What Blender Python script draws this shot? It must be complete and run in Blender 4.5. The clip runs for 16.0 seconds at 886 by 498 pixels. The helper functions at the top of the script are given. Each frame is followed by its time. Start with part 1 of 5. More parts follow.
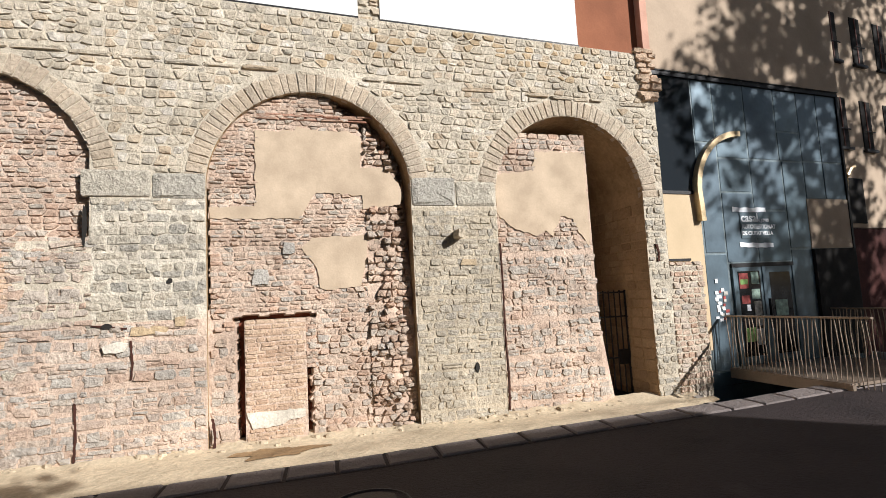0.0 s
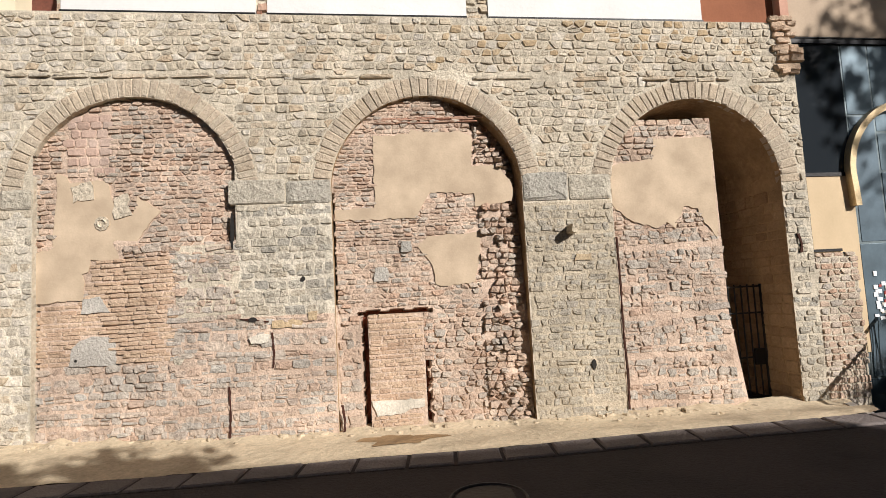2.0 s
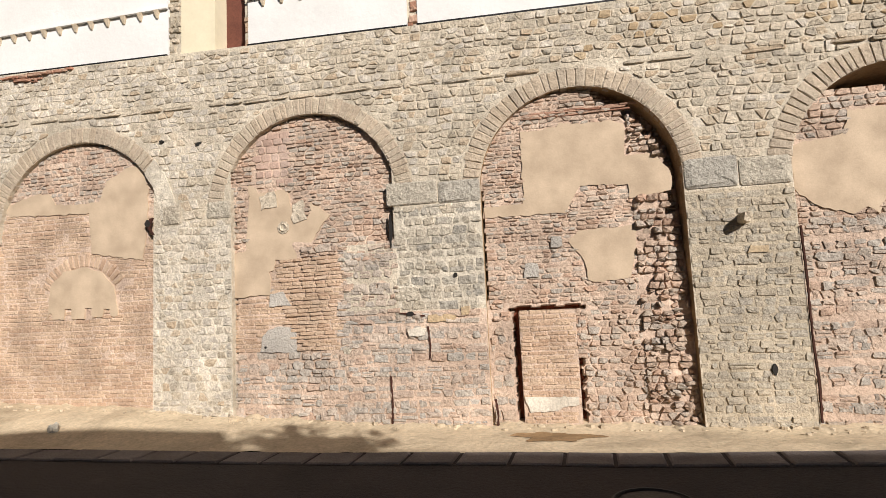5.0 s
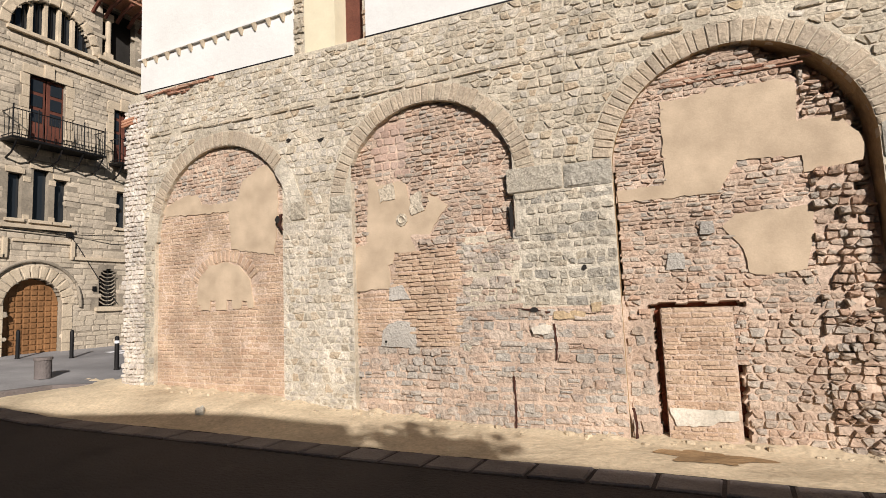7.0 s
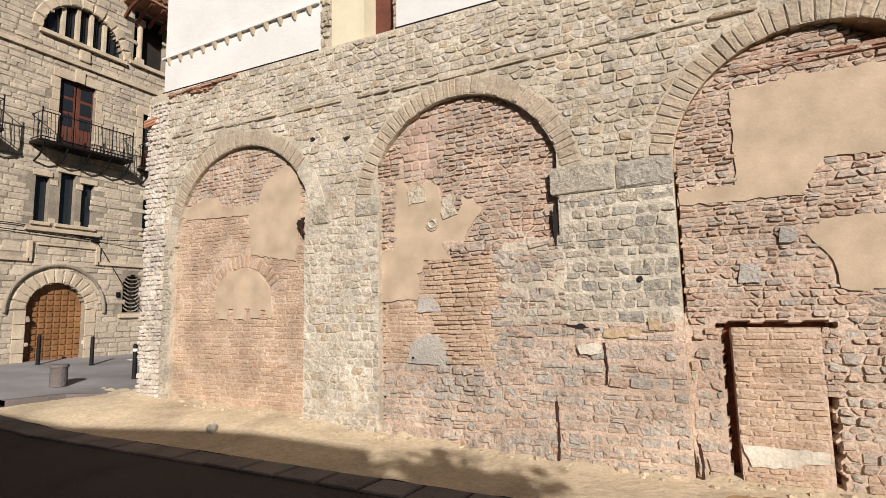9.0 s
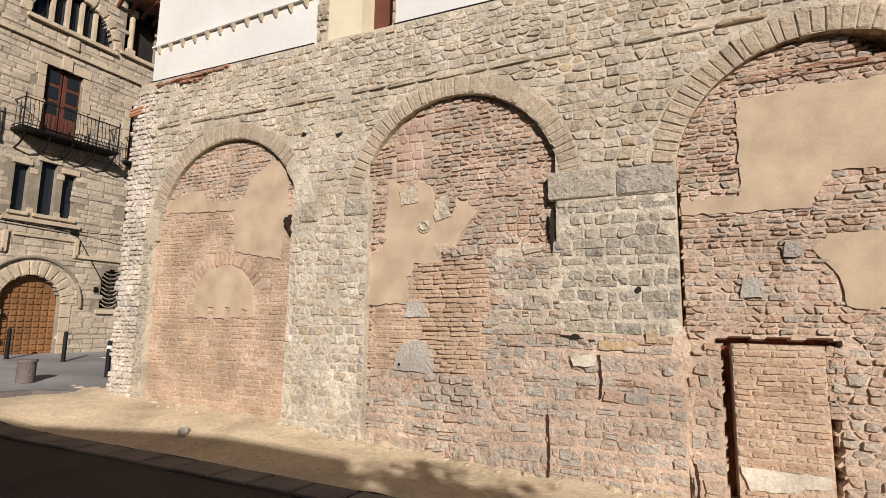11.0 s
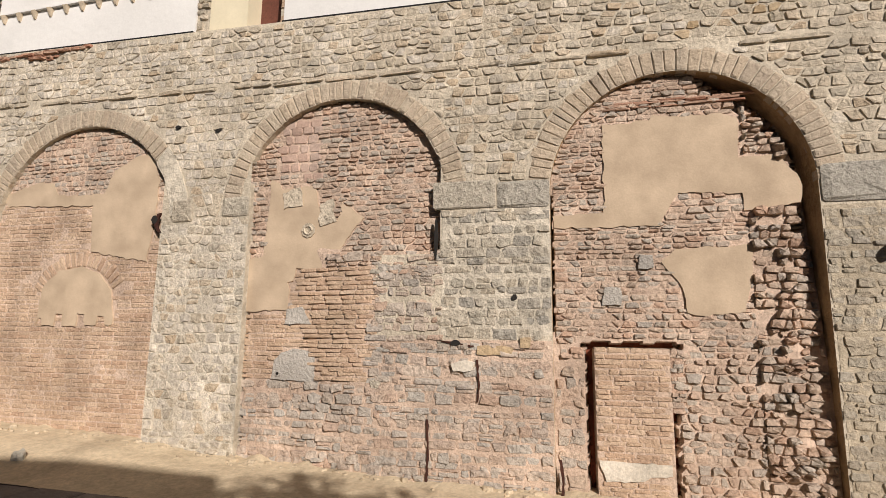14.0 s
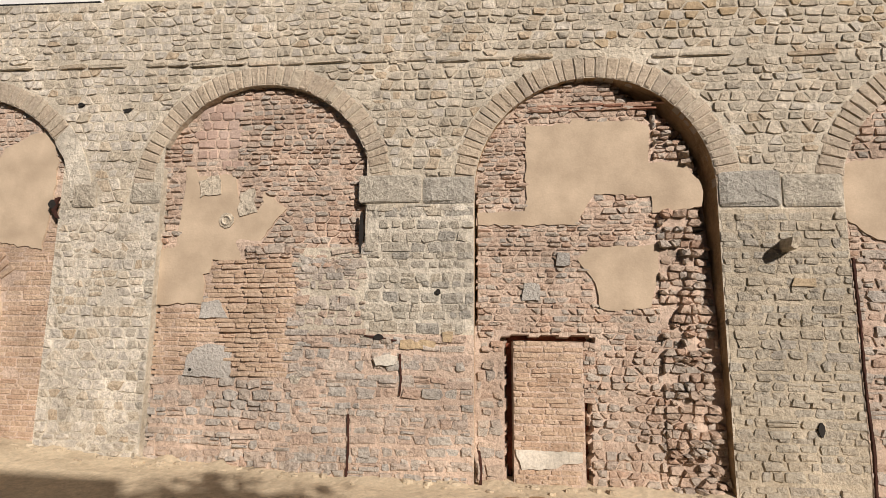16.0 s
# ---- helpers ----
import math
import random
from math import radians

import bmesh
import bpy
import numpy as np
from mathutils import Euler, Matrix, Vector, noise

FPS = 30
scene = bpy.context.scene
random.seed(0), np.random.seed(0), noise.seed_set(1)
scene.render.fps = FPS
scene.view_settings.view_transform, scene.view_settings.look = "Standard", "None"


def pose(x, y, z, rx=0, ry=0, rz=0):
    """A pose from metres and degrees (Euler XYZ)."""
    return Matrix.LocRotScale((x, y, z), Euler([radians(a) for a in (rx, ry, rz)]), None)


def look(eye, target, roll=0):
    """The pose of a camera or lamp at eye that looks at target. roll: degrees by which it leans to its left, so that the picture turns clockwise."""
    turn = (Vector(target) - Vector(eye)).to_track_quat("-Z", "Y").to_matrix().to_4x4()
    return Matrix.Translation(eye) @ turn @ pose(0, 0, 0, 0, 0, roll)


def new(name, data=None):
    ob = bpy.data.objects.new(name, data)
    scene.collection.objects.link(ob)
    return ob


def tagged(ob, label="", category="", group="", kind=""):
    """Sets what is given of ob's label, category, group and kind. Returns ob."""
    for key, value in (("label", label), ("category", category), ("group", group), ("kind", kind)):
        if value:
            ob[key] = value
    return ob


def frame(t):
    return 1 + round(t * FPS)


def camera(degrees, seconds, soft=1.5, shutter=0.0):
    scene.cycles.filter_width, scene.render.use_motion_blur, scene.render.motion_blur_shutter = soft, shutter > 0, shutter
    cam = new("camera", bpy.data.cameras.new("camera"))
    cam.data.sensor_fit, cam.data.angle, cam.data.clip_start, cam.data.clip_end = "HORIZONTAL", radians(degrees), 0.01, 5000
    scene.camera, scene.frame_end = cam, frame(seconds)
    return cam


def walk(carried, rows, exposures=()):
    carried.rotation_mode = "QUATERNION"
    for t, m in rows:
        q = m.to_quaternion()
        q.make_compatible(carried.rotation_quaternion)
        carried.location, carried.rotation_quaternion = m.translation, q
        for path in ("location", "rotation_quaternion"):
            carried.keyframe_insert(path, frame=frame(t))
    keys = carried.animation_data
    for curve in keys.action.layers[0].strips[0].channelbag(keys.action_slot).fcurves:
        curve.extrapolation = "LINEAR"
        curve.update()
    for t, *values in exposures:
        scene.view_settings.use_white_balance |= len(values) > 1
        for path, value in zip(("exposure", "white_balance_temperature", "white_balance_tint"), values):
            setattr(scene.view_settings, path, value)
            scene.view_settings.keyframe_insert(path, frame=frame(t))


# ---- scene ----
cam = camera(80.2, 16.0, soft=0.8)
PATH = [
    (0, (2.451, -8.025, 1.855), (3.025, -6.118, 2.038), -3.0),
    (0.5, (2.502, -8.092, 1.918), (2.967, -6.153, 2.077), -3.1),
    (1, (2.394, -8.06, 1.919), (2.755, -6.099, 2.069), -3.2),
    (1.5, (2.395, -8.095, 1.951), (2.648, -6.117, 2.103), -3.0),
    (2, (2.436, -8.131, 1.986), (2.591, -6.143, 2.144), -3.0),
    (2.5, (2.418, -8.146, 1.965), (2.468, -6.154, 2.13), -2.9),
    (3, (2.391, -8.168, 1.982), (2.324, -6.176, 2.147), -2.7),
    (3.5, (2.355, -8.19, 1.982), (2.187, -6.203, 2.142), -2.8),
    (3.7, (2.408, -8.191, 1.916), (2.2, -6.209, 2.087), -2.7),
    (5.8, (2.306, -8.066, 1.942), (1.727, -6.16, 2.129), -2.6),
    (6, (2.343, -7.964, 1.94), (1.692, -6.083, 2.129), -2.4),
    (6.5, (2.199, -7.913, 1.947), (1.432, -6.075, 2.13), -2.0),
    (7, (2.2, -7.583, 1.919), (1.372, -5.772, 2.106), -2.3),
    (7.5, (2.054, -7.446, 1.935), (1.216, -5.642, 2.136), -2.3),
    (8, (1.914, -7.348, 1.888), (1.05, -5.558, 2.108), -1.6),
    (8.5, (1.86, -7.068, 1.932), (0.967, -5.294, 2.164), -1.6),
    (8.7, (1.823, -6.992, 1.931), (0.915, -5.226, 2.164), -1.5),
    (10.8, (1.562, -6.688, 1.809), (0.674, -4.918, 2.09), 0.8),
    (11, (1.592, -6.666, 1.859), (0.717, -4.888, 2.134), 0.9),
    (11.5, (1.625, -6.649, 1.899), (0.807, -4.846, 2.179), 1.3),
    (12, (1.662, -6.61, 1.875), (0.89, -4.788, 2.163), 1.4),
    (12.5, (1.65, -6.628, 1.851), (0.948, -4.778, 2.143), 1.2),
    (13, (1.67, -6.641, 1.851), (1.036, -4.767, 2.147), 0.8),
    (13.5, (1.671, -6.658, 1.854), (1.111, -4.762, 2.156), 0.6),
    (14, (1.68, -6.661, 1.852), (1.192, -4.746, 2.159), 0.6),
    (14.5, (1.743, -6.649, 1.844), (1.303, -4.722, 2.15), 0.5),
    (15, (1.748, -6.656, 1.854), (1.378, -4.713, 2.153), 0.5),
    (15.5, (1.688, -6.68, 1.874), (1.407, -4.721, 2.163), 0.5),
    (16, (1.733, -6.675, 1.861), (1.51, -4.708, 2.147), 0.6),
]
EXPOSURES = [(0, 0.52, 5850, 9.5), (2.5, 0.30, 6150, 11), (6, 0.28, 6230, 12), (8.5, 0.22, 6280, 12.5), (12.5, 0.06, 6450, 14), (16, 0.04, 6400, 13.5)]
walk(cam, [(t, look(eye, target, roll)) for t, eye, target, roll in PATH], EXPOSURES)

# ---- light ----
SUN_FROM = Vector((0.80, -1.0, 0.62)).normalized()
world = bpy.data.worlds.new("daylight")
scene.world = world
world.use_nodes = True
sky = world.node_tree.nodes.new("ShaderNodeTexSky")
sky.sky_type, sky.sun_disc = "NISHITA", False
sky.sun_elevation, sky.sun_rotation = math.asin(SUN_FROM.z), math.atan2(SUN_FROM.x, SUN_FROM.y)
world.node_tree.links.new(sky.outputs[0], world.node_tree.nodes["Background"].inputs["Color"])
world.node_tree.nodes["Background"].inputs["Strength"].default_value = 0.026
lamp = bpy.data.lights.new("sun", "SUN")
lamp.energy, lamp.angle, lamp.color = 5.0, radians(0.5), (1.0, 0.93, 0.85)
sun = new("sun", lamp)
sun.matrix_world = look(SUN_FROM * 40, (0, 0, 0))

import collections

from mathutils.geometry import tessellate_polygon

# ---- materials ----


def material(name, colours, rough=0.9, metal=0.0, grain=30.0, relief=0.3, stain=1.6, stain_amount=0.25, piece=0.0, spread=0.25, bump_size=0.02):
    """A rough surface. colours: a ramp that each piece (piece=1) or a slow pattern (piece=0) runs through; grain and stain break it up at two sizes."""
    m = bpy.data.materials.new(name)
    m.use_nodes = True
    t, link = m.node_tree, m.node_tree.links.new
    n = t.nodes.new
    bsdf = t.nodes["Principled BSDF"]
    bsdf.inputs["Roughness"].default_value, bsdf.inputs["Metallic"].default_value = rough, metal
    bsdf.inputs["Specular IOR Level"].default_value = 0.25 if not metal else 0.5
    where = n("ShaderNodeTexCoord")
    slow, fine = n("ShaderNodeTexNoise"), n("ShaderNodeTexNoise")
    slow.inputs["Scale"].default_value, slow.inputs["Detail"].default_value = stain, 5
    fine.inputs["Scale"].default_value, fine.inputs["Detail"].default_value, fine.inputs["Roughness"].default_value = grain, 6, 0.7
    for tex in (slow, fine):
        link(where.outputs["Object"], tex.inputs["Vector"])
    ramp = n("ShaderNodeValToRGB")
    ramp.color_ramp.elements.remove(ramp.color_ramp.elements[1])
    for i, c in enumerate(colours):
        e = ramp.color_ramp.elements[0] if i == 0 else ramp.color_ramp.elements.new(i / max(1, len(colours) - 1))
        e.position, e.color = i / max(1, len(colours) - 1), (*c, 1)
    if piece:
        info, geo = n("ShaderNodeObjectInfo"), n("ShaderNodeNewGeometry")
        add, wrap = n("ShaderNodeMath"), n("ShaderNodeMath")
        add.operation, wrap.operation = "ADD", "FRACT"
        link(info.outputs["Random"], add.inputs[0])
        link(geo.outputs["Random Per Island"], add.inputs[1])
        link(add.outputs[0], wrap.inputs[0])
        link(wrap.outputs[0], ramp.inputs["Fac"])
    else:
        link(slow.outputs["Fac"], ramp.inputs["Fac"])
    last = ramp.outputs["Color"]
    for tex, amount in ((slow, stain_amount), (fine, spread)):
        level = n("ShaderNodeMapRange")
        level.inputs["From Min"].default_value, level.inputs["From Max"].default_value = 0.3, 0.7
        level.inputs["To Min"].default_value, level.inputs["To Max"].default_value = 1 - amount, 1 + amount * 0.6
        link(tex.outputs["Fac"], level.inputs["Value"])
        mix = n("ShaderNodeVectorMath")
        mix.operation = "SCALE"
        link(last, mix.inputs[0])
        link(level.outputs[0], mix.inputs["Scale"])
        last = mix.outputs[0]
    link(last, bsdf.inputs["Base Color"])
    if relief:
        bump = n("ShaderNodeBump")
        bump.inputs["Strength"].default_value, bump.inputs["Distance"].default_value = relief, bump_size
        link(fine.outputs["Fac"], bump.inputs["Height"])
        coarse, lumps = n("ShaderNodeTexNoise"), n("ShaderNodeBump")
        coarse.inputs["Scale"].default_value, coarse.inputs["Detail"].default_value = grain * 0.42, 3
        lumps.inputs["Strength"].default_value, lumps.inputs["Distance"].default_value = min(1.0, relief * 1.2), bump_size * 1.6
        link(where.outputs["Object"], coarse.inputs["Vector"])
        link(coarse.outputs["Fac"], lumps.inputs["Height"])
        link(lumps.outputs[0], bump.inputs["Normal"])
        link(bump.outputs[0], bsdf.inputs["Normal"])
    return m


STONE = material("grey_tan_stone", [(0.52, 0.445, 0.33), (0.46, 0.405, 0.315), (0.59, 0.505, 0.38), (0.50, 0.425, 0.315), (0.62, 0.535, 0.41), (0.52, 0.405, 0.275), (0.56, 0.48, 0.36), (0.45, 0.395, 0.31)], grain=18, relief=1.0, piece=1, stain_amount=0.15, spread=0.36, bump_size=0.03)
# pale lime; its leftward share also puts the light's falloff into colour
LIMED = material("limed_stone_with_falloff", [(0.63, 0.557, 0.444), (0.546, 0.488, 0.401), (0.683, 0.609, 0.492), (0.598, 0.514, 0.396)], grain=16, relief=1.0, piece=1, stain_amount=0.2, spread=0.36, bump_size=0.028)
# brown-grey stone, darkened partly to carry the light's falloff rightwards
BROWNASHLAR = material("brown_grey_ashlar", [(0.45, 0.385, 0.285), (0.41, 0.36, 0.28), (0.49, 0.415, 0.305), (0.43, 0.37, 0.28), (0.46, 0.41, 0.32), (0.40, 0.355, 0.285)], grain=22, relief=1.0, piece=1, stain_amount=0.15, spread=0.36, bump_size=0.026)
BROWNMORTAR = material("brown_lime_mortar", [(0.46, 0.385, 0.275), (0.54, 0.46, 0.34)], grain=25, relief=1.0, bump_size=0.02)
OCHRE = material("ochre_stone", [(0.46, 0.335, 0.195), (0.50, 0.385, 0.245)], grain=22, relief=0.8, piece=1)
ASHLAR = material("grey_ashlar_stone", [(0.45, 0.405, 0.32), (0.51, 0.45, 0.35), (0.39, 0.36, 0.30), (0.47, 0.405, 0.305), (0.55, 0.485, 0.38)], grain=22, relief=1.0, piece=1, stain_amount=0.15, spread=0.36, bump_size=0.03)
VOUSSOIR = material("sandstone_voussoir", [(0.46, 0.37, 0.265), (0.50, 0.405, 0.295), (0.43, 0.355, 0.265), (0.52, 0.435, 0.32)], grain=35, relief=0.7, piece=1, stain_amount=0.15)
MORTAR = material("lime_mortar", [(0.54, 0.465, 0.35), (0.63, 0.555, 0.43)], grain=25, relief=1.0, bump_size=0.02)
# brown stone, with the recess shade and warm bounce put into its colour
PASSAGE = material("shade_browned_vault_stone", [(0.34, 0.225, 0.115), (0.42, 0.29, 0.16), (0.30, 0.195, 0.10)], grain=12, relief=1.0, stain=2.5, bump_size=0.03)
# jamb stone whose orange brown includes the warm bounced light
JAMB = material("bounce_browned_jamb_stone", [(0.36, 0.245, 0.135), (0.44, 0.31, 0.18), (0.32, 0.215, 0.12)], grain=22, relief=0.9, piece=1)
PALE = material("pale_lime_mortar", [(0.60, 0.53, 0.415), (0.69, 0.62, 0.495)], grain=18, relief=0.9, bump_size=0.03)
PINK = material("pinkish_rubble", [(0.52, 0.375, 0.275), (0.56, 0.42, 0.31), (0.48, 0.415, 0.335), (0.50, 0.335, 0.235), (0.58, 0.455, 0.345), (0.45, 0.395, 0.33), (0.54, 0.39, 0.285)], grain=24, relief=1.0, piece=1, spread=0.36, bump_size=0.022)
PINKGREY = material("pink_grey_rubble", [(0.50, 0.435, 0.355), (0.54, 0.41, 0.31), (0.44, 0.40, 0.34), (0.57, 0.46, 0.36), (0.47, 0.43, 0.37), (0.52, 0.37, 0.27), (0.49, 0.44, 0.37)], grain=20, relief=1.0, piece=1, spread=0.34, bump_size=0.03)
# shade of deep joints, given as a dark colour
GAPDARK = material("joint_shade_dark", [(0.05, 0.02, 0.013), (0.075, 0.03, 0.02)], grain=30, relief=0.4)
# maroon shade of the doorway gaps, put into the colour
GAPRED = material("dark_red_gap_shade", [(0.22, 0.07, 0.04), (0.28, 0.095, 0.055)], grain=30, relief=0.6)
PINKMORTAR = material("pink_earth_mortar", [(0.56, 0.41, 0.305), (0.63, 0.49, 0.375)], grain=25, relief=1.0, bump_size=0.02)
BRICK = material("thin_weathered_brick", [(0.509, 0.364, 0.246), (0.562, 0.412, 0.284), (0.477, 0.326, 0.219), (0.594, 0.449, 0.321)], grain=40, relief=0.7, piece=1)
REDBRICK = material("red_broken_brick", [(0.36, 0.18, 0.115), (0.42, 0.24, 0.16), (0.46, 0.31, 0.22)], grain=40, relief=0.6, piece=1)
TILE = material("terracotta_floor_tile", [(0.47, 0.33, 0.255), (0.51, 0.365, 0.285), (0.48, 0.37, 0.30)], grain=40, relief=0.3, piece=1)
PLASTER = material("smooth_ochre_render", [(0.47, 0.355, 0.24), (0.56, 0.445, 0.315)], grain=60, relief=0.07, stain=2.4, stain_amount=0.17, spread=0.10)
GREYSTONE = material("speckled_grey_stone", [(0.43, 0.395, 0.34), (0.50, 0.46, 0.40)], grain=60, relief=0.6, spread=0.3)
WHITESTONE = material("white_marble", [(0.60, 0.54, 0.43), (0.67, 0.61, 0.51)], grain=30, relief=0.4)
DIRT = material("dry_sandy_earth", [(0.535, 0.418, 0.271), (0.642, 0.522, 0.354), (0.589, 0.473, 0.319)], grain=14, relief=0.6, stain=1.1, stain_amount=0.22)
DIRTSTONE = material("earth_coated_stone", [(0.514, 0.413, 0.276), (0.578, 0.473, 0.333), (0.471, 0.374, 0.253)], grain=24, relief=0.8, piece=1)
WETDIRT = material("damp_brown_earth", [(0.30, 0.19, 0.09), (0.36, 0.235, 0.12)], grain=14, relief=0.6)
ASPHALT = material("worn_asphalt", [(0.023, 0.0164, 0.0156), (0.0508, 0.0374, 0.0359), (0.0279, 0.0203, 0.0195), (0.0697, 0.053, 0.0507)], grain=60, relief=0.4, stain=0.9, stain_amount=0.6, rough=0.8)
STREET = material("pale_street_paving", [(0.24, 0.23, 0.23), (0.30, 0.29, 0.28)], grain=40, relief=0.2, stain=0.8)
KERB = material("granite_kerb", [(0.19, 0.16, 0.145), (0.23, 0.195, 0.178), (0.165, 0.14, 0.128)], grain=50, relief=0.5, piece=1)
WHITEWALL = material("white_painted_render", [(0.713, 0.694, 0.649), (0.756, 0.745, 0.708)], grain=20, relief=0.15, stain=0.8, stain_amount=0.08, spread=0.04)
CREAMWALL = material("pale_yellow_render", [(0.70, 0.62, 0.43), (0.74, 0.66, 0.48)], grain=20, relief=0.1, stain_amount=0.08, spread=0.04)
RUSTWALL = material("rust_red_render", [(0.25, 0.095, 0.048), (0.29, 0.115, 0.058)], grain=25, relief=0.1, stain_amount=0.15, spread=0.08)
PINKWALL = material("pink_render", [(0.55, 0.31, 0.22), (0.62, 0.37, 0.27)], grain=25, relief=0.1, spread=0.08)
BEIGEWALL = material("beige_render", [(0.43, 0.33, 0.235), (0.48, 0.37, 0.265)], grain=25, relief=0.1, stain_amount=0.1, spread=0.06)
SANDWALL = material("sand_yellow_panel", [(0.55, 0.42, 0.26), (0.59, 0.455, 0.29)], grain=25, relief=0.05, stain_amount=0.08, spread=0.04)
ENDSTONE = material("broken_whitish_rubble", [(0.636, 0.572, 0.495), (0.7, 0.636, 0.55), (0.572, 0.498, 0.418), (0.668, 0.588, 0.501)], grain=20, relief=1.0, piece=1)
ZINC = material("blue_grey_zinc_sheet", [(0.085, 0.125, 0.15), (0.12, 0.165, 0.19), (0.10, 0.14, 0.17)], rough=0.38, metal=0.35, grain=12, relief=0.06, piece=1, stain_amount=0.3, spread=0.1)
DARKMETAL = material("black_iron", [(0.012, 0.012, 0.013), (0.03, 0.027, 0.025)], rough=0.5, metal=0.6, grain=40, relief=0.1)
RAILMETAL = material("rust_brown_steel", [(0.20, 0.155, 0.115), (0.28, 0.215, 0.16)], rough=0.5, metal=0.6, grain=40, relief=0.1)
BRASS = material("brushed_brass", [(0.48, 0.36, 0.20), (0.58, 0.45, 0.27)], rough=0.4, metal=0.6, grain=40, relief=0.05)
FACADE = material("grey_brown_facade_stone", [(0.48, 0.408, 0.305), (0.576, 0.486, 0.366), (0.432, 0.366, 0.281), (0.612, 0.516, 0.39)], grain=18, relief=0.5, piece=1, stain_amount=0.2)
FACADEJOINT = material("facade_joint", [(0.29, 0.245, 0.185), (0.34, 0.29, 0.22)], grain=18, relief=0.4)
DRESSED = material("dressed_sandstone", [(0.529, 0.431, 0.304), (0.609, 0.506, 0.369)], grain=30, relief=0.3, stain_amount=0.2)
WOOD = material("brown_oak_door", [(0.24, 0.115, 0.045), (0.32, 0.165, 0.07)], rough=0.6, grain=30, relief=0.3)
REDWOOD = material("red_brown_shutter", [(0.117, 0.042, 0.0286), (0.162, 0.06, 0.039)], rough=0.55, grain=30, relief=0.15)
# near-black colour that stands for the shade in holes, windows and interiors
DARK = material("unlit_shade_black", [(0.02, 0.018, 0.016), (0.03, 0.026, 0.022)], grain=10, relief=0)
ROOFTILE = material("terracotta_roof_tile", [(0.36, 0.17, 0.10), (0.44, 0.24, 0.15)], grain=30, relief=0.3, piece=1)
WHITE = material("white_vinyl", [(0.82, 0.82, 0.82), (0.86, 0.86, 0.86)], rough=0.5, relief=0, stain_amount=0, spread=0)
RED = material("red_sticker", [(0.30, 0.045, 0.04), (0.42, 0.10, 0.085)], rough=0.5, relief=0, stain=14, stain_amount=0.4)
GREEN = material("green_poster", [(0.22, 0.42, 0.10), (0.32, 0.5, 0.16)], rough=0.6, relief=0, stain=9)
SEAM = material("bright_zinc_seam", [(0.15, 0.19, 0.20), (0.19, 0.23, 0.24)], rough=0.4, metal=0.4, relief=0)
DARKRED = material("dark_red_render", [(0.06, 0.022, 0.018), (0.085, 0.03, 0.024)], grain=20, relief=0.2)
MINT = material("pale_mint_paper", [(0.36, 0.50, 0.40), (0.46, 0.58, 0.48)], rough=0.7, relief=0, stain=12, stain_amount=0.4)
GLASSDARK = material("dark_glass", [(0.008, 0.009, 0.010), (0.014, 0.015, 0.016)], rough=0.12, relief=0)
PAPER = material("paper_notice", [(0.42, 0.38, 0.33), (0.6, 0.57, 0.5)], rough=0.7, relief=0, stain=14, stain_amount=0.5)
LEAF = material("plane_leaf", [(0.05, 0.09, 0.02), (0.09, 0.12, 0.035)], rough=0.6, relief=0, piece=1)
BARK = material("bark", [(0.12, 0.095, 0.07), (0.2, 0.17, 0.13)], grain=12, relief=0.6)
PLAINWALL = material("plain_grey_render", [(0.42, 0.38, 0.33), (0.48, 0.43, 0.37)], grain=8, relief=0.1)
GLASS = bpy.data.materials.new("window_glass")
GLASS.use_nodes = True
for key, value in (("Base Color", (0.02, 0.024, 0.028, 1)), ("Roughness", 0.04), ("Specular IOR Level", 0.5)):
    GLASS.node_tree.nodes["Principled BSDF"].inputs[key].default_value = value

# ---- building helpers ----
rng = random.Random(7)


def mesh(name, verts, faces, mat, parent=None, label="", mats=None, indices=None):
    me = bpy.data.meshes.new(name)
    me.from_pydata(verts, [], faces)
    for m in mats or [mat]:
        me.materials.append(m)
    if indices is not None:
        me.polygons.foreach_set("material_index", indices)
    me.update()
    ob = new(name, me)
    if parent is not None:
        ob.parent = parent
    return tagged(ob, label)


def boxes(*spans):
    """Vertices and faces of boxes, each (x0, x1, y0, y1, z0, z1)."""
    verts, faces = [], []
    for x0, x1, y0, y1, z0, z1 in spans:
        b = len(verts)
        verts += [(x, y, z) for x in (x0, x1) for y in (y0, y1) for z in (z0, z1)]
        faces += [tuple(b + i for i in f) for f in ((0, 1, 3, 2), (4, 6, 7, 5), (0, 4, 5, 1), (2, 3, 7, 6), (0, 2, 6, 4), (1, 5, 7, 3))]
    return verts, faces


def box(name, span, mat, parent=None, label="", bevel=0.0):
    bm = bmesh.new()
    verts, faces = boxes(span)
    vs = [bm.verts.new(v) for v in verts]
    for f in faces:
        bm.faces.new([vs[i] for i in f])
    if bevel:
        bmesh.ops.bevel(bm, geom=bm.edges[:], offset=bevel, segments=2, affect="EDGES", profile=0.6)
    bmesh.ops.recalc_face_normals(bm, faces=bm.faces[:])
    me = bpy.data.meshes.new(name)
    bm.to_mesh(me)
    bm.free()
    me.materials.append(mat)
    ob = new(name, me)
    if parent is not None:
        ob.parent = parent
    return tagged(ob, label)


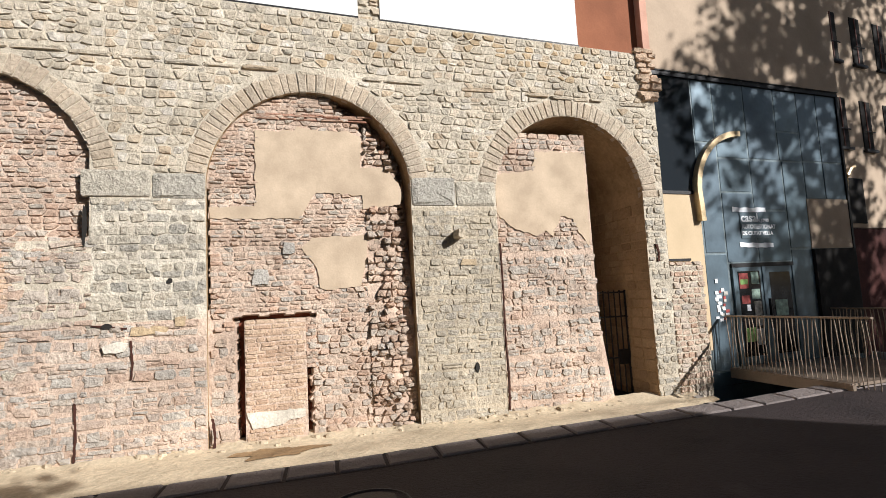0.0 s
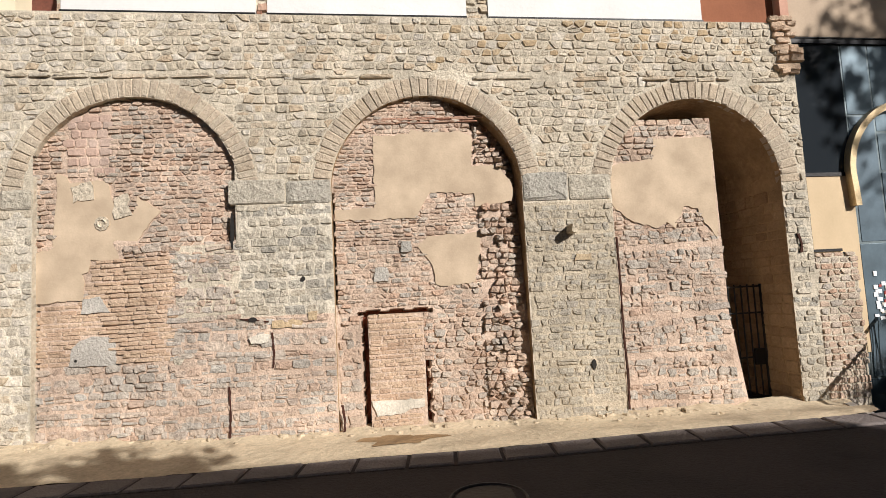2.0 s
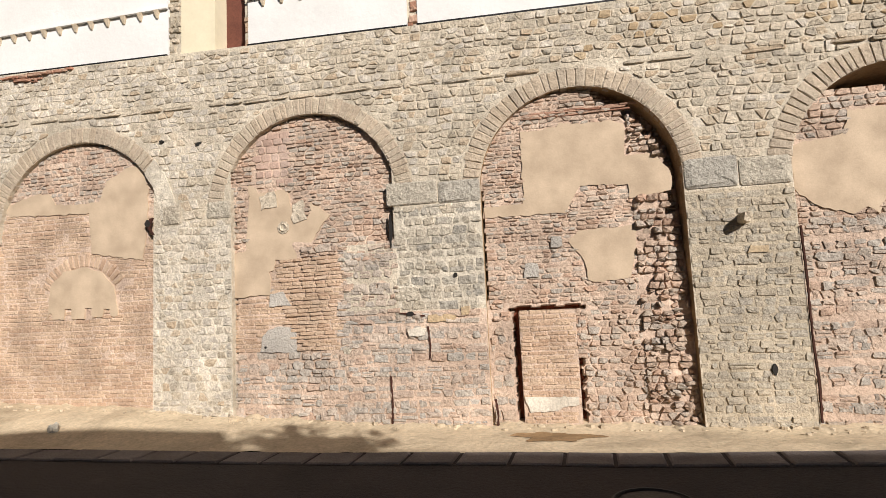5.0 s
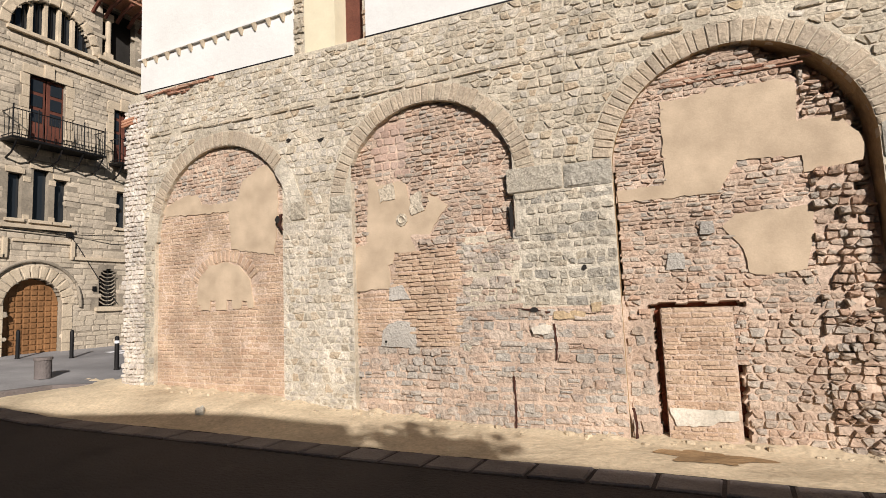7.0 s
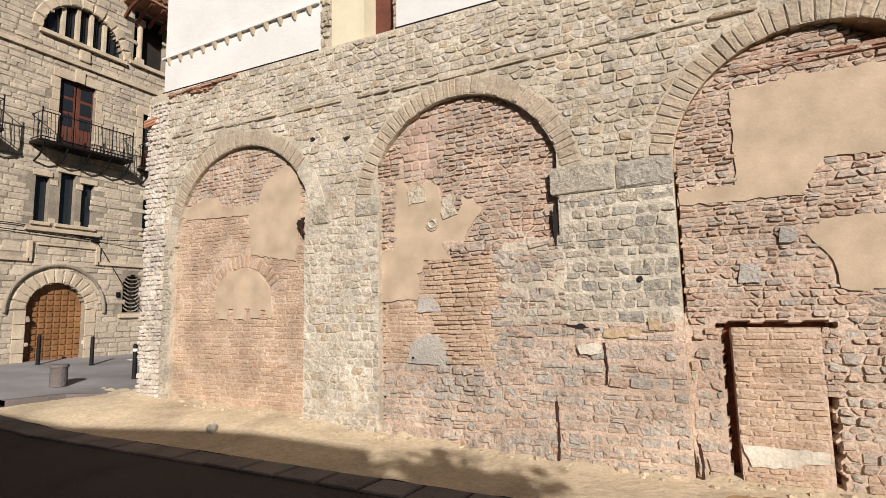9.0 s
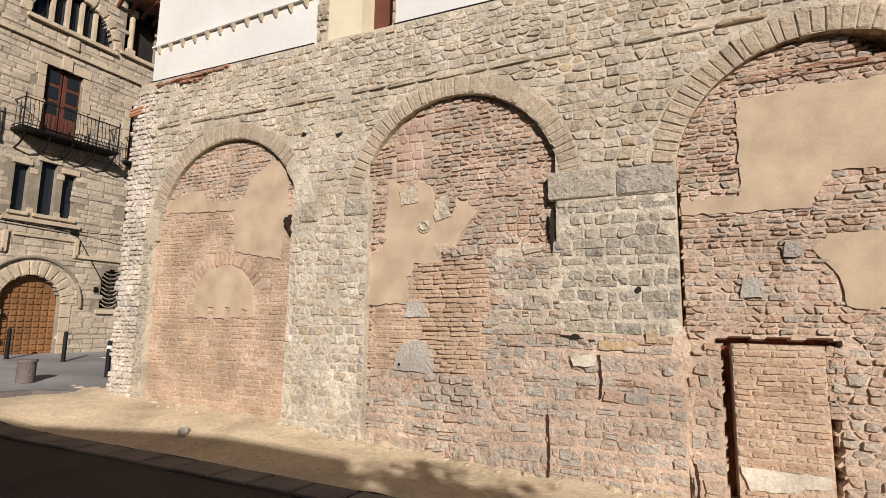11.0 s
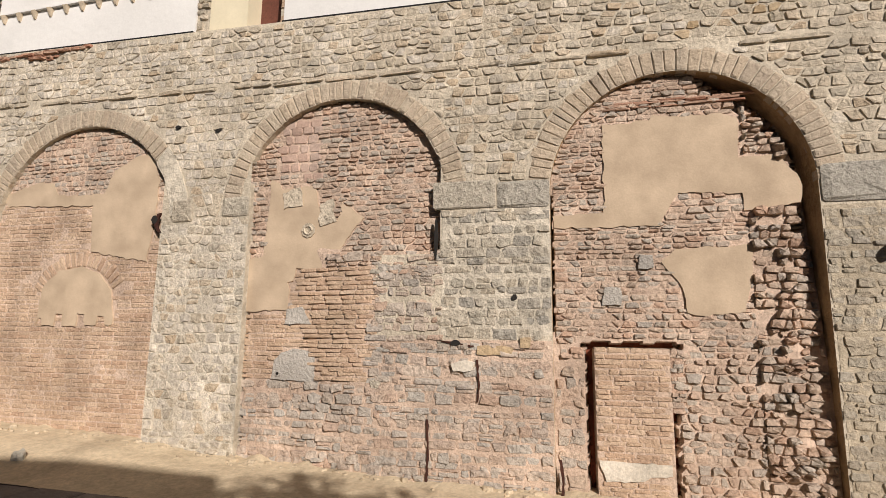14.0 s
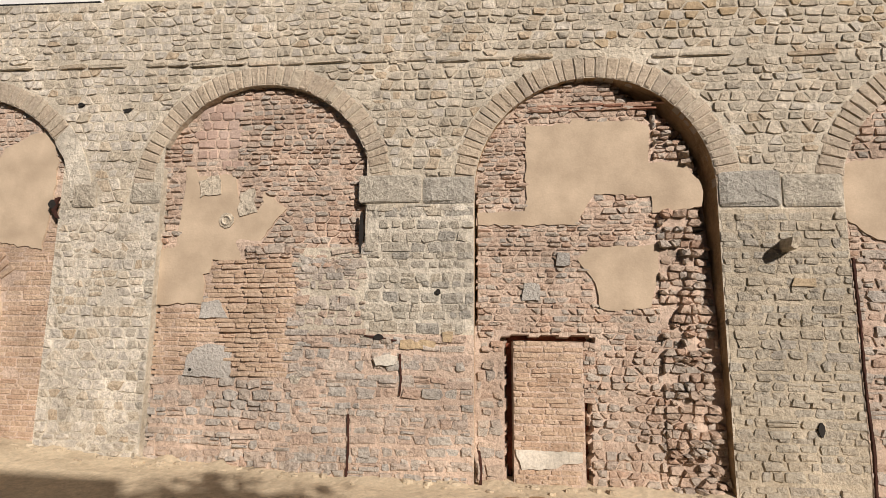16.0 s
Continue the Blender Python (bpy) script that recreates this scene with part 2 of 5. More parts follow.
def tube(name, points, radius, mat, parent=None, label="", sides=8):
    """A bent round bar through the points."""
    verts, faces = [], []
    points = [Vector(p) for p in points]
    for i, p in enumerate(points):
        ahead = (points[min(i + 1, len(points) - 1)] - points[max(i - 1, 0)]).normalized()
        side = ahead.cross(Vector((0, 0, 1)) if abs(ahead.z) < 0.9 else Vector((1, 0, 0))).normalized()
        up = side.cross(ahead)
        r = radius[i] if isinstance(radius, (list, tuple)) else radius
        verts += [tuple(p + r * (math.cos(a) * side + math.sin(a) * up)) for a in (2 * math.pi * k / sides for k in range(sides))]
    for i in range(len(points) - 1):
        for k in range(sides):
            faces.append((i * sides + k, i * sides + (k + 1) % sides, (i + 1) * sides + (k + 1) % sides, (i + 1) * sides + k))
    faces += [tuple(range(sides))[::-1], tuple(range((len(points) - 1) * sides, len(points) * sides))]
    return mesh(name, verts, faces, mat, parent, label)


def empty(name, x, y, z):
    ob = new(name)
    ob.location = (x, y, z)
    return ob


def under(ob, parent):
    ob.parent = parent
    ob.matrix_parent_inverse = Matrix.Translation(-parent.location)
    return ob


def interp(x, table):
    return float(np.interp(x, [a for a, _ in table], [b for _, b in table]))


def smooth(v):
    v = min(1.0, max(0.0, v))
    return v * v * (3 - 2 * v)


def inside(x, z, poly):
    hit = False
    for (x0, z0), (x1, z1) in zip(poly, poly[1:] + poly[:1]):
        if (z0 > z) != (z1 > z) and x < (x1 - x0) * (z - z0) / (z1 - z0) + x0:
            hit = not hit
    return hit


# ---- plan of the wall ----
# arches: centre x, centre z, inner radius, ring width, left jamb, right jamb
ARCHES = [(-6.15, 3.35, 1.80, 0.31, -8.0, -4.52), (-1.57, 3.60, 1.58, 0.29, -2.98, -0.06), (2.88, 3.59, 1.50, 0.31, 1.38, 4.38), (7.28, 3.48, 1.45, 0.32, 5.83, 8.72)]
BASE = [(-10.5, 0.3), (-9.2, 0.36), (-7.5, 0.31), (-4.7, 0.22), (-3.2, 0.08), (-0.5, -0.02), (4, -0.08), (9, -0.1)]
KERBZ = [(-60, 0.9), (-15.6, 0.66), (-12.3, 0.42), (-10.4, 0.26), (-8, 0.1), (-5, 0.03), (-2, 0.0), (3, 0.0), (6, 0.07), (8.7, 0.11), (10.3, 0.18), (14, 0.26), (60, 0.4)]
KERBY = [(-12, -2.0), (-8, -1.84), (-5, -1.62), (-2, -1.55), (0, -1.53), (2, -1.44), (4, -1.49), (9, -1.55), (12, -1.66)]
THICK = 0.9


def wall_top(x):
    return 6.60 - (x + 4.2) * 0.0295


def string_z(x):
    return 5.57 - (x + 4.2) * 0.0275


def opening(x):
    """The span of heights over x at which the wall is open, or None."""
    for k, (cx, cz, r, ring, jl, jr) in enumerate(ARCHES):
        if jl < x < jr:
            top = cz + math.sqrt(max(0.0, r * r - (x - cx) ** 2))
            return (2.86 if k == 1 and x > -0.95 else -0.6), max(top, cz)
    return None


def recess(k, x, z):
    """How far the infill of an arch lies behind the wall's face."""
    cx, cz, r, ring, jl, jr = ARCHES[k]
    ragged = 0.012 * math.sin(23 * z) + 0.008 * math.sin(61 * z + 1)
    crack = 0.14 if (x < jl + 0.022 + ragged if k else x > jr - 0.022 + ragged) and (1.85 if k == 2 else 0) < z < cz else 0.0
    if k == 0:
        return 0.09 + crack
    if k == 1:
        return 0.004 + 0.106 * max(smooth((z - 2.7) / 0.4), smooth((-0.95 - x) / 1.3)) + crack
    if k == 2:
        gap = 1.765 + ragged < x < 1.862 and z < 1.70 or 2.718 < x < 2.775 + 2 * ragged and z < 0.95 or 1.70 < x < 2.86 and 1.668 < z < 1.735 + 0.015 * math.sin(17 * x)
        d = r - math.hypot(x - cx, z - cz) if z > cz else jr - x
        deep = interp(z, [(0, 0.07), (1.2, 0.08), (2.0, 0.16), (3.0, 0.32), (3.8, 0.46), (5.2, 0.30)]) * smooth((0.34 - d) / 0.2) * smooth((x - 2.9) / 0.7)
        return 0.10 + deep + 0.2 * gap + crack
    return 0.13 + crack


# ---- masonry ----


def stone_block(outline, y, proud, back=0.03):
    """One stone: an outline in x and z, its front proud of the joint at y."""
    n = len(outline)
    cx, cz = sum(p[0] for p in outline) / n, sum(p[1] for p in outline) / n
    lean_x, lean_z = rng.uniform(-0.2, 0.2) * proud, rng.uniform(-0.2, 0.2) * proud
    w = max(abs(p[0] - cx) for p in outline) + 1e-6
    h = max(abs(p[1] - cz) for p in outline) + 1e-6
    verts = [(px, y + back, pz) for px, pz in outline]
    verts += [(cx + (px - cx) * 0.97, y - proud * rng.uniform(0.25, 0.55), cz + (pz - cz) * 0.97) for px, pz in outline]
    for px, pz in outline:
        s = rng.uniform(0.66, 0.93)
        verts.append((cx + (px - cx) * s, y - proud * rng.uniform(0.75, 1.15) - lean_x * (px - cx) / w - lean_z * (pz - cz) / h, cz + (pz - cz) * s))
    verts.append((cx, y - proud * rng.uniform(0.9, 1.12), cz))
    faces = []
    for r in (0, n):
        for i in range(n):
            j = (i + 1) % n
            faces.append((r + i, r + j, r + n + j, r + n + i))
    faces += [(2 * n + i, 2 * n + (i + 1) % n, 3 * n) for i in range(n)]
    return verts, faces


def courses(x0, x1, z0, z1, rows, widths, gap, rough, keep, push=None, tilt=0.0, stack=0.0):
    """Outlines of stones laid in rough courses over a stretch of wall."""
    found = []
    z = z0
    while z < z1:
        h = rng.uniform(*rows)
        x = x0 + rng.uniform(-0.2, 0.05)
        phase = rng.uniform(0, 6)
        while x < x1:
            w = rng.uniform(*widths)
            if rng.random() < 0.12:
                w *= 1.6
            lift = -tilt * x * (z / 6.5) + 0.25 * h * rough * math.sin(0.9 * x + phase)
            cuts = [(z, z + h)]
            if rng.random() < stack:
                c = z + h * rng.uniform(0.4, 0.6)
                cuts = [(z, c), (c, z + h)]
            for a, b in cuts:
                c, d = a + lift + gap, b + lift - gap
                l, r = x + gap, x + w - gap
                q = rng.uniform(0.1, 0.24) * min(d - c, r - l)
                points = [(l + q, c), (r - q, c), (r, c + q), (r, d - q), (r - q, d), (l + q, d), (l, d - q), (l, c + q)]
                j = rough * 0.16 * min(d - c, r - l)
                points = [(px + rng.uniform(-j, j), pz + rng.uniform(-j, j)) for px, pz in points]
                mx, mz = 0.5 * (l + r), 0.5 * (c + d)
                if not keep(mx, mz):
                    continue
                if push:
                    points = [push(px, pz) for px, pz in points]
                    area = 0.5 * abs(sum(p[0] * s[1] - s[0] * p[1] for p, s in zip(points, points[1:] + points[:1])))
                    if area < 0.35 * (r - l) * (d - c):
                        continue
                found.append(points)
            x += w
        z += h
    return found


def clip(poly, px, pz, nx, nz):
    """The part of a polygon on the inner side of a line through (px, pz) with outward normal (nx, nz)."""
    out = []
    for (ax, az), (bx, bz) in zip(poly, poly[1:] + poly[:1]):
        da, db = (ax - px) * nx + (az - pz) * nz, (bx - px) * nx + (bz - pz) * nz
        if da <= 0:
            out.append((ax, az))
        if (da < 0) != (db < 0) and da != db:
            f = da / (da - db)
            out.append((ax + (bx - ax) * f, az + (bz - az) * f))
    return out


def rubble(x0, x1, z0, z1, rows, widths, gap, keep, push=None, tilt=0.0, stack=0.0, jitter=0.13, square=1.35):
    """Outlines of irregular stones that fit one another: cells round loosely coursed seeds, a mortar gap apart."""
    wide, high = 0.5 * sum(widths), 0.5 * sum(rows)
    k2 = (square * wide / high) ** 2
    seeds = []
    z = z0 - rows[1]
    while z < z1 + rows[1]:
        h = rng.uniform(*rows)
        x = x0 - 2 * widths[1] + rng.uniform(0, wide)
        phase, swing = rng.uniform(0, 6), rng.uniform(0.5, 1.1)
        while x < x1 + 2 * widths[1]:
            w = rng.uniform(*widths)
            lift = -tilt * x * (z / 6.5) + 0.22 * h * math.sin(swing * x + phase)
            mx, mz = x + w * 0.5, z + h * 0.5 + lift
            if rng.random() < stack:
                seeds += [(mx + rng.uniform(-0.2, 0.2) * w, mz + s * 0.25 * h) for s in (-1, 1)]
            else:
                seeds.append((mx, mz + rng.uniform(-jitter, jitter) * h))
            x += w
        z += h
    cw, ch = 1.5 * widths[1], 1.5 * rows[1]
    grid = collections.defaultdict(list)
    for p in seeds:
        grid[math.floor(p[0] / cw), math.floor(p[1] / ch)].append(p)
    found = []
    for sx, sz in seeds:
        if not (x0 - 0.03 <= sx <= x1 + 0.03 and z0 <= sz <= z1 and keep(sx, sz)):
            continue
        poly = [(sx - cw, sz - ch), (sx + cw, sz - ch), (sx + cw, sz + ch), (sx - cw, sz + ch)]
        gi, gj = math.floor(sx / cw), math.floor(sz / ch)
        g = gap * rng.uniform(0.55, 1.4)
        for i in (-1, 0, 1):
            for j in (-1, 0, 1):
                for ox, oz in grid.get((gi + i, gj + j), ()):
                    dx, dz = ox - sx, oz - sz
                    if dx == 0 and dz == 0 or len(poly) < 3:
                        continue
                    nx, nz = dx, k2 * dz
                    length = math.hypot(nx, nz)
                    nx, nz = nx / length, nz / length
                    poly = clip(poly, sx + dx * 0.5 - nx * g, sz + dz * 0.5 - nz * g, nx, nz)
        if len(poly) < 3:
            continue
        cut = []
        for (ax, az), (bx, bz) in zip(poly, poly[1:] + poly[:1]):
            side = math.hypot(bx - ax, bz - az)
            if side < 0.008:
                cut.append((0.5 * (ax + bx), 0.5 * (az + bz)))
                continue
            c = min(0.28, rng.uniform(0.004, 0.016) / side)
            for f in (c, 1 - c):
                cut.append((ax + (bx - ax) * f + rng.uniform(-0.003, 0.003), az + (bz - az) * f + rng.uniform(-0.003, 0.003)))
        before = area(cut)
        if push:
            cut = [push(px, pz) for px, pz in cut]
        if before > 0.0006 and area(cut) > 0.3 * before:
            found.append(cut)
    return found


def area(points):
    return 0.5 * abs(sum(p[0] * q[1] - q[0] * p[1] for p, q in zip(points, points[1:] + points[:1])))


def rough_block(outline, y, proud, back=0.012):
    """One rough-faced stone: worn edges sloping up from the mortar to an uneven front."""
    n = len(outline)
    cx, cz = sum(p[0] for p in outline) / n, sum(p[1] for p in outline) / n
    lean_x, lean_z = rng.uniform(-0.3, 0.3) * proud, rng.uniform(-0.3, 0.3) * proud
    w = max(abs(p[0] - cx) for p in outline) + 1e-6
    h = max(abs(p[1] - cz) for p in outline) + 1e-6
    verts = [(px, y + back, pz) for px, pz in outline]
    worn = rng.uniform(0.006, 0.016)
    for px, pz in outline:
        d = math.hypot(px - cx, pz - cz) + 1e-6
        s = 1 - min(0.42, worn * rng.uniform(0.5, 1.7) / d)
        verts.append((cx + (px - cx) * s, y - proud * rng.uniform(0.7, 1.1) - lean_x * (px - cx) / w - lean_z * (pz - cz) / h, cz + (pz - cz) * s))
    verts.append((cx + rng.uniform(-0.2, 0.2) * w, y - proud * rng.uniform(0.8, 1.25) - 0.002, cz + rng.uniform(-0.2, 0.2) * h))
    faces = [(i, (i + 1) % n, n + (i + 1) % n, n + i) for i in range(n)]
    faces += [(n + i, n + (i + 1) % n, 2 * n) for i in range(n)]
    return verts, faces


def lay(name, blocks, mat, parent, near=None, most=300, label=""):
    """Blocks (vertices, faces) under a wall: those nearest to a place on it as pieces, the rest joined."""
    if near is not None:
        blocks = sorted(blocks, key=lambda b: (b[0][-1][0] - near[0]) ** 2 + 1.5 * (b[0][-1][2] - near[1]) ** 2)
    for verts, faces in blocks[:most]:
        mesh(name, verts, faces, mat, parent)
    verts, faces = [], []
    for v, f in blocks[most:]:
        b = len(verts)
        verts += v
        faces += [tuple(b + i for i in face) for face in f]
    if verts:
        tagged(mesh(name + "work", verts, faces, mat, parent), label, kind="stuff")


def slab(name, poly, y, thick, mat, parent, label="", ragged=0.02, step=0.07):
    """A flat patch with a ragged outline, proud of the wall behind it."""
    points = []
    for (x0, z0), (x1, z1) in zip(poly, poly[1:] + poly[:1]):
        n = max(1, int(math.hypot(x1 - x0, z1 - z0) / step))
        for i in range(n):
            f = i / n
            points.append((x0 + (x1 - x0) * f + rng.uniform(-ragged, ragged), z0 + (z1 - z0) * f + rng.uniform(-ragged, ragged)))
    bm = bmesh.new()
    corners = [bm.verts.new((x, y, z)) for x, z in points]
    for tri in tessellate_polygon([[Vector((x, z, 0)) for x, z in points]]):
        bm.faces.new([corners[i] for i in tri])
    out = bmesh.ops.extrude_face_region(bm, geom=bm.faces[:])
    bmesh.ops.translate(bm, verts=[v for v in out["geom"] if isinstance(v, bmesh.types.BMVert)], vec=(0, -thick, 0))
    bmesh.ops.recalc_face_normals(bm, faces=bm.faces[:])
    me = bpy.data.meshes.new(name)
    bm.to_mesh(me)
    bm.free()
    me.materials.append(mat)
    ob = new(name, me)
    ob.parent = parent
    return tagged(ob, label)


# ---- the arcaded wall: mortar core with its openings ----
WALL_L, WALL_R = -8.88, 9.16


def wall_core():
    xs = set(np.round(np.linspace(WALL_L, WALL_R, 220), 3).tolist())
    for cx, cz, r, ring, jl, jr in ARCHES:
        xs |= {jl, jr, *[round(cx - r * math.cos(math.pi * i / 40), 3) for i in range(41)]}
    xs.add(-0.95)
    xs = sorted(x for x in xs if WALL_L <= x <= WALL_R)
    verts, faces = [], []

    def quad(*points):
        b = len(verts)
        verts.extend(points)
        faces.append((b, b + 1, b + 2, b + 3))

    def deep(x):
        return 2.6 if x > 5.5 else THICK

    for a, b in zip(xs, xs[1:]):
        if b - a < 1e-4:
            continue
        mid = 0.5 * (a + b)
        hole = opening(mid)
        ta, tb = wall_top(a), wall_top(b)
        d = deep(mid)
        quad((a, THICK, -0.6), (a, THICK, ta), (b, THICK, tb), (b, THICK, -0.6)) if not hole else None
        quad((a, 0, ta), (b, 0, tb), (b, THICK, tb), (a, THICK, ta))
        if not hole:
            quad((a, 0, -0.6), (b, 0, -0.6), (b, 0, tb), (a, 0, ta))
            continue
        ends = []
        for x in (a, b):
            near = opening(min(max(x, a + 1e-6), b - 1e-6))
            ends.append(near[1] if near else hole[1])
        za, zb = ends
        quad((a, 0, za), (b, 0, zb), (b, 0, tb), (a, 0, ta))
        quad((a, THICK, za), (a, THICK, ta), (b, THICK, tb), (b, THICK, zb))
        quad((a, 0, za), (a, d, za), (b, d, zb), (b, 0, zb))
        if hole[0] > 0:
            quad((a, 0, -0.6), (b, 0, -0.6), (b, 0, hole[0]), (a, 0, hole[0]))
            quad((a, 0, hole[0]), (b, 0, hole[0]), (b, THICK, hole[0]), (a, THICK, hole[0]))
    for k, (cx, cz, r, ring, jl, jr) in enumerate(ARCHES):
        d = deep(cx)
        quad((jl, 0, -0.6), (jl, d, -0.6), (jl, d, cz + 0.4), (jl, 0, cz + 0.4))
        x = jr if k != 1 else -0.95
        quad((x, 0, -0.6), (x, 0, cz + 0.25 if k != 1 else 2.86), (x, d, cz + 0.25 if k != 1 else 2.86), (x, d, -0.6))
        if k == 1:
            quad((jr, 0, 2.86), (jr, 0, cz), (jr, d, cz), (jr, d, 2.86))
    for x in (WALL_L, WALL_R):
        quad((x, 0, -0.6), (x, THICK, -0.6), (x, THICK, wall_top(x)), (x, 0, wall_top(x)))
    # reveals of the two right arches get the shade-darkened brown
    inner = [1 if any(jl - 0.01 < min(verts[i][0] for i in f) and max(verts[i][0] for i in f) < jr + 0.01 for cx, cz, r, ring, jl, jr in ARCHES[2:]) and max(verts[i][1] for i in f) > 0.5 and min(verts[i][1] for i in f) < 0.5 and min(verts[i][2] for i in f) < 5.3 else 0 for f in faces]
    core = mesh("wall_arcade", verts, faces, MORTAR, mats=[MORTAR, PASSAGE], indices=inner)
    bm = bmesh.new()
    bm.from_mesh(core.data)
    bmesh.ops.remove_doubles(bm, verts=bm.verts[:], dist=0.0005)
    bm.to_mesh(core.data)
    bm.free()
    return tagged(core, "old rubble stone wall with four round blind arches", "wall", kind="structure")


wall = wall_core()
for x0, x1, y0, y1, z0, z1 in ((5.5, 9.1, 2.605, 2.8, -0.6, 5.2), (5.5, 5.81, THICK + 0.01, 2.6, -0.6, 5.2), (8.745, 9.1, THICK + 0.01, 2.6, -0.6, 5.2)):
    tagged(box("wall_passage", (x0, x1, y0, y1, z0, z1), PASSAGE), "rough wall closing the passage behind the gate", "wall", kind="structure")

IMPOSTS = [(-0.17, 0.70, 3.45, 3.83), (0.70, 1.39, 3.43, 3.79), (4.39, 5.13, 3.33, 3.79), (5.13, 5.83, 3.32, 3.73), (-3.44, -2.98, 3.50, 3.80), (-4.33, -3.95, 3.45, 3.83)]
QUOIN_X = -8.32


def front_keep(x, z):
    if not (BASE and interp(x, BASE) - 0.05 < z < wall_top(x) - 0.03):
        return False
    if abs(z - string_z(x)) < 0.055:
        return False
    for cx, cz, r, ring, jl, jr in ARCHES:
        if z > cz and math.hypot(x - cx, z - cz) < r + ring + 0.02:
            return False
    hole = opening(x)
    if hole and hole[0] < z < hole[1]:
        return False
    for a, b, c, d in IMPOSTS:
        if a - 0.02 < x < b + 0.02 and c - 0.02 < z < d + 0.02:
            return False
    return WALL_L < x < WALL_R


def front_push(x, z):
    x = min(max(x, WALL_L), WALL_R)
    for k, (cx, cz, r, ring, jl, jr) in enumerate(ARCHES):
        if z > cz:
            d = math.hypot(x - cx, z - cz)
            if 1e-3 < d < r + ring + 0.012:
                x, z = cx + (x - cx) * (r + ring + 0.012) / d, cz + (z - cz) * (r + ring + 0.012) / d
        elif jl < x < jr and not (k == 1 and z < 2.86 and x > -1.25):
            right = -0.95 if k == 1 and z < 2.86 else jr
            x = jl - 0.004 if x - jl < right - x else right + 0.004
    for a, b, c, d in IMPOSTS:
        if a < x < b and c < z < d:
            z = c - 0.01 if z - c < d - z else d + 0.01
    s = string_z(x)
    if abs(z - s) < 0.045:
        z = s + math.copysign(0.045, z - s)
    return x, min(z, wall_top(x) - 0.005)


def blocks_of(outlines, y, low, high):
    return [rough_block(o, y, rng.uniform(low, high)) for o in outlines]


main = rubble(QUOIN_X, WALL_R, -0.15, 6.75, (0.105, 0.165), (0.10, 0.25), 0.0088, front_keep, front_push, tilt=0.028, stack=0.05, jitter=0.16, square=1.5)
main = [o for o in main if rng.random() > 0.01]


def lime_and_falloff(o):
    """Pale lime pick, more towards the broken end; also paints in light falloff."""
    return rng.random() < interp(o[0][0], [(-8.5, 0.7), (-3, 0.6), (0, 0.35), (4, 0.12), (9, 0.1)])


piers = [o for o in main if o[0][1] < 3.4]
pale = [o for o in piers if -4.8 < o[0][0] < -3.0]
mixed_spans = [o for o in piers if -1.0 < o[0][0] < 1.45 and (o[0][1] < 1.72 or o[0][0] < -0.02)]
mixed = courses(-0.97, 1.37, -0.15, 2.86, (0.085, 0.155), (0.09, 0.27), 0.0075, 1.15, lambda x, z: (z < 1.72 or x < -0.02) and front_keep(x, z), front_push, stack=0.12)
grey = [o for o in piers if not -4.8 < o[0][0] < -3.0 and not 4.3 < o[0][0] < 5.9 and not 8.6 < o[0][0] and o not in mixed_spans and not (0 < o[0][0] < 1.45)]
grey += courses(-0.02, 1.40, 1.74, 3.45, (0.10, 0.165), (0.12, 0.27), 0.009, 0.8, lambda x, z: -0.02 < x < 1.40 and 1.74 < z < 3.44 and front_keep(x, z), front_push, stack=0.05)
grey += courses(8.73, 9.15, -0.1, 3.38, (0.09, 0.14), (0.12, 0.24), 0.009, 0.8, lambda x, z: x > 8.7 and z < 3.4 and front_keep(x, z), front_push)
brown = courses(4.37, 5.80, -0.1, 3.36, (0.09, 0.14), (0.10, 0.27), 0.007, 0.9, lambda x, z: 4.36 < x < 5.84 and z < 3.34 and front_keep(x, z), front_push, tilt=0.02, stack=0.06)
upper = [o for o in main if o[0][1] >= 3.4]
ochre = [o for o in upper if 2.9 < o[0][0] < 8.4 and 5.6 < o[0][1] < 6.3 and rng.random() < 0.2]
upper = [o for o in upper if o not in ochre]
smeared = [o for o in upper + pale if lime_and_falloff(o)]
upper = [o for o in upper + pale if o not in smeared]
lay("stone", blocks_of(upper, 0.0, 0.004, 0.026), STONE, wall, (1.5, 4.6), 300, "rough grey and tan rubble stones")
lay("limed_stone", blocks_of(smeared, 0.0, 0.003, 0.024), LIMED, wall, (-1.5, 4.6), 300, "rubble stones paled by lime and by painted light falloff")
lay("pier_stone", blocks_of(grey, 0.0, 0.005, 0.026), ASHLAR, wall, (0.7, 2.6), 300, "grey coursed stones of the piers")
lay("brown_pier_stone", blocks_of(brown, 0.0, 0.005, 0.028), BROWNASHLAR, wall, (5.0, 1.6), 300, "brownish grey coursed stones of the pier")
lay("mixed_stone", blocks_of(mixed, 0.0, 0.005, 0.03), PINKGREY, wall, (0.2, 1.0), 300, "pink and grey rubble stones")
lay("ochre_stone", blocks_of(ochre, 0.0, 0.01, 0.03), OCHRE, wall)

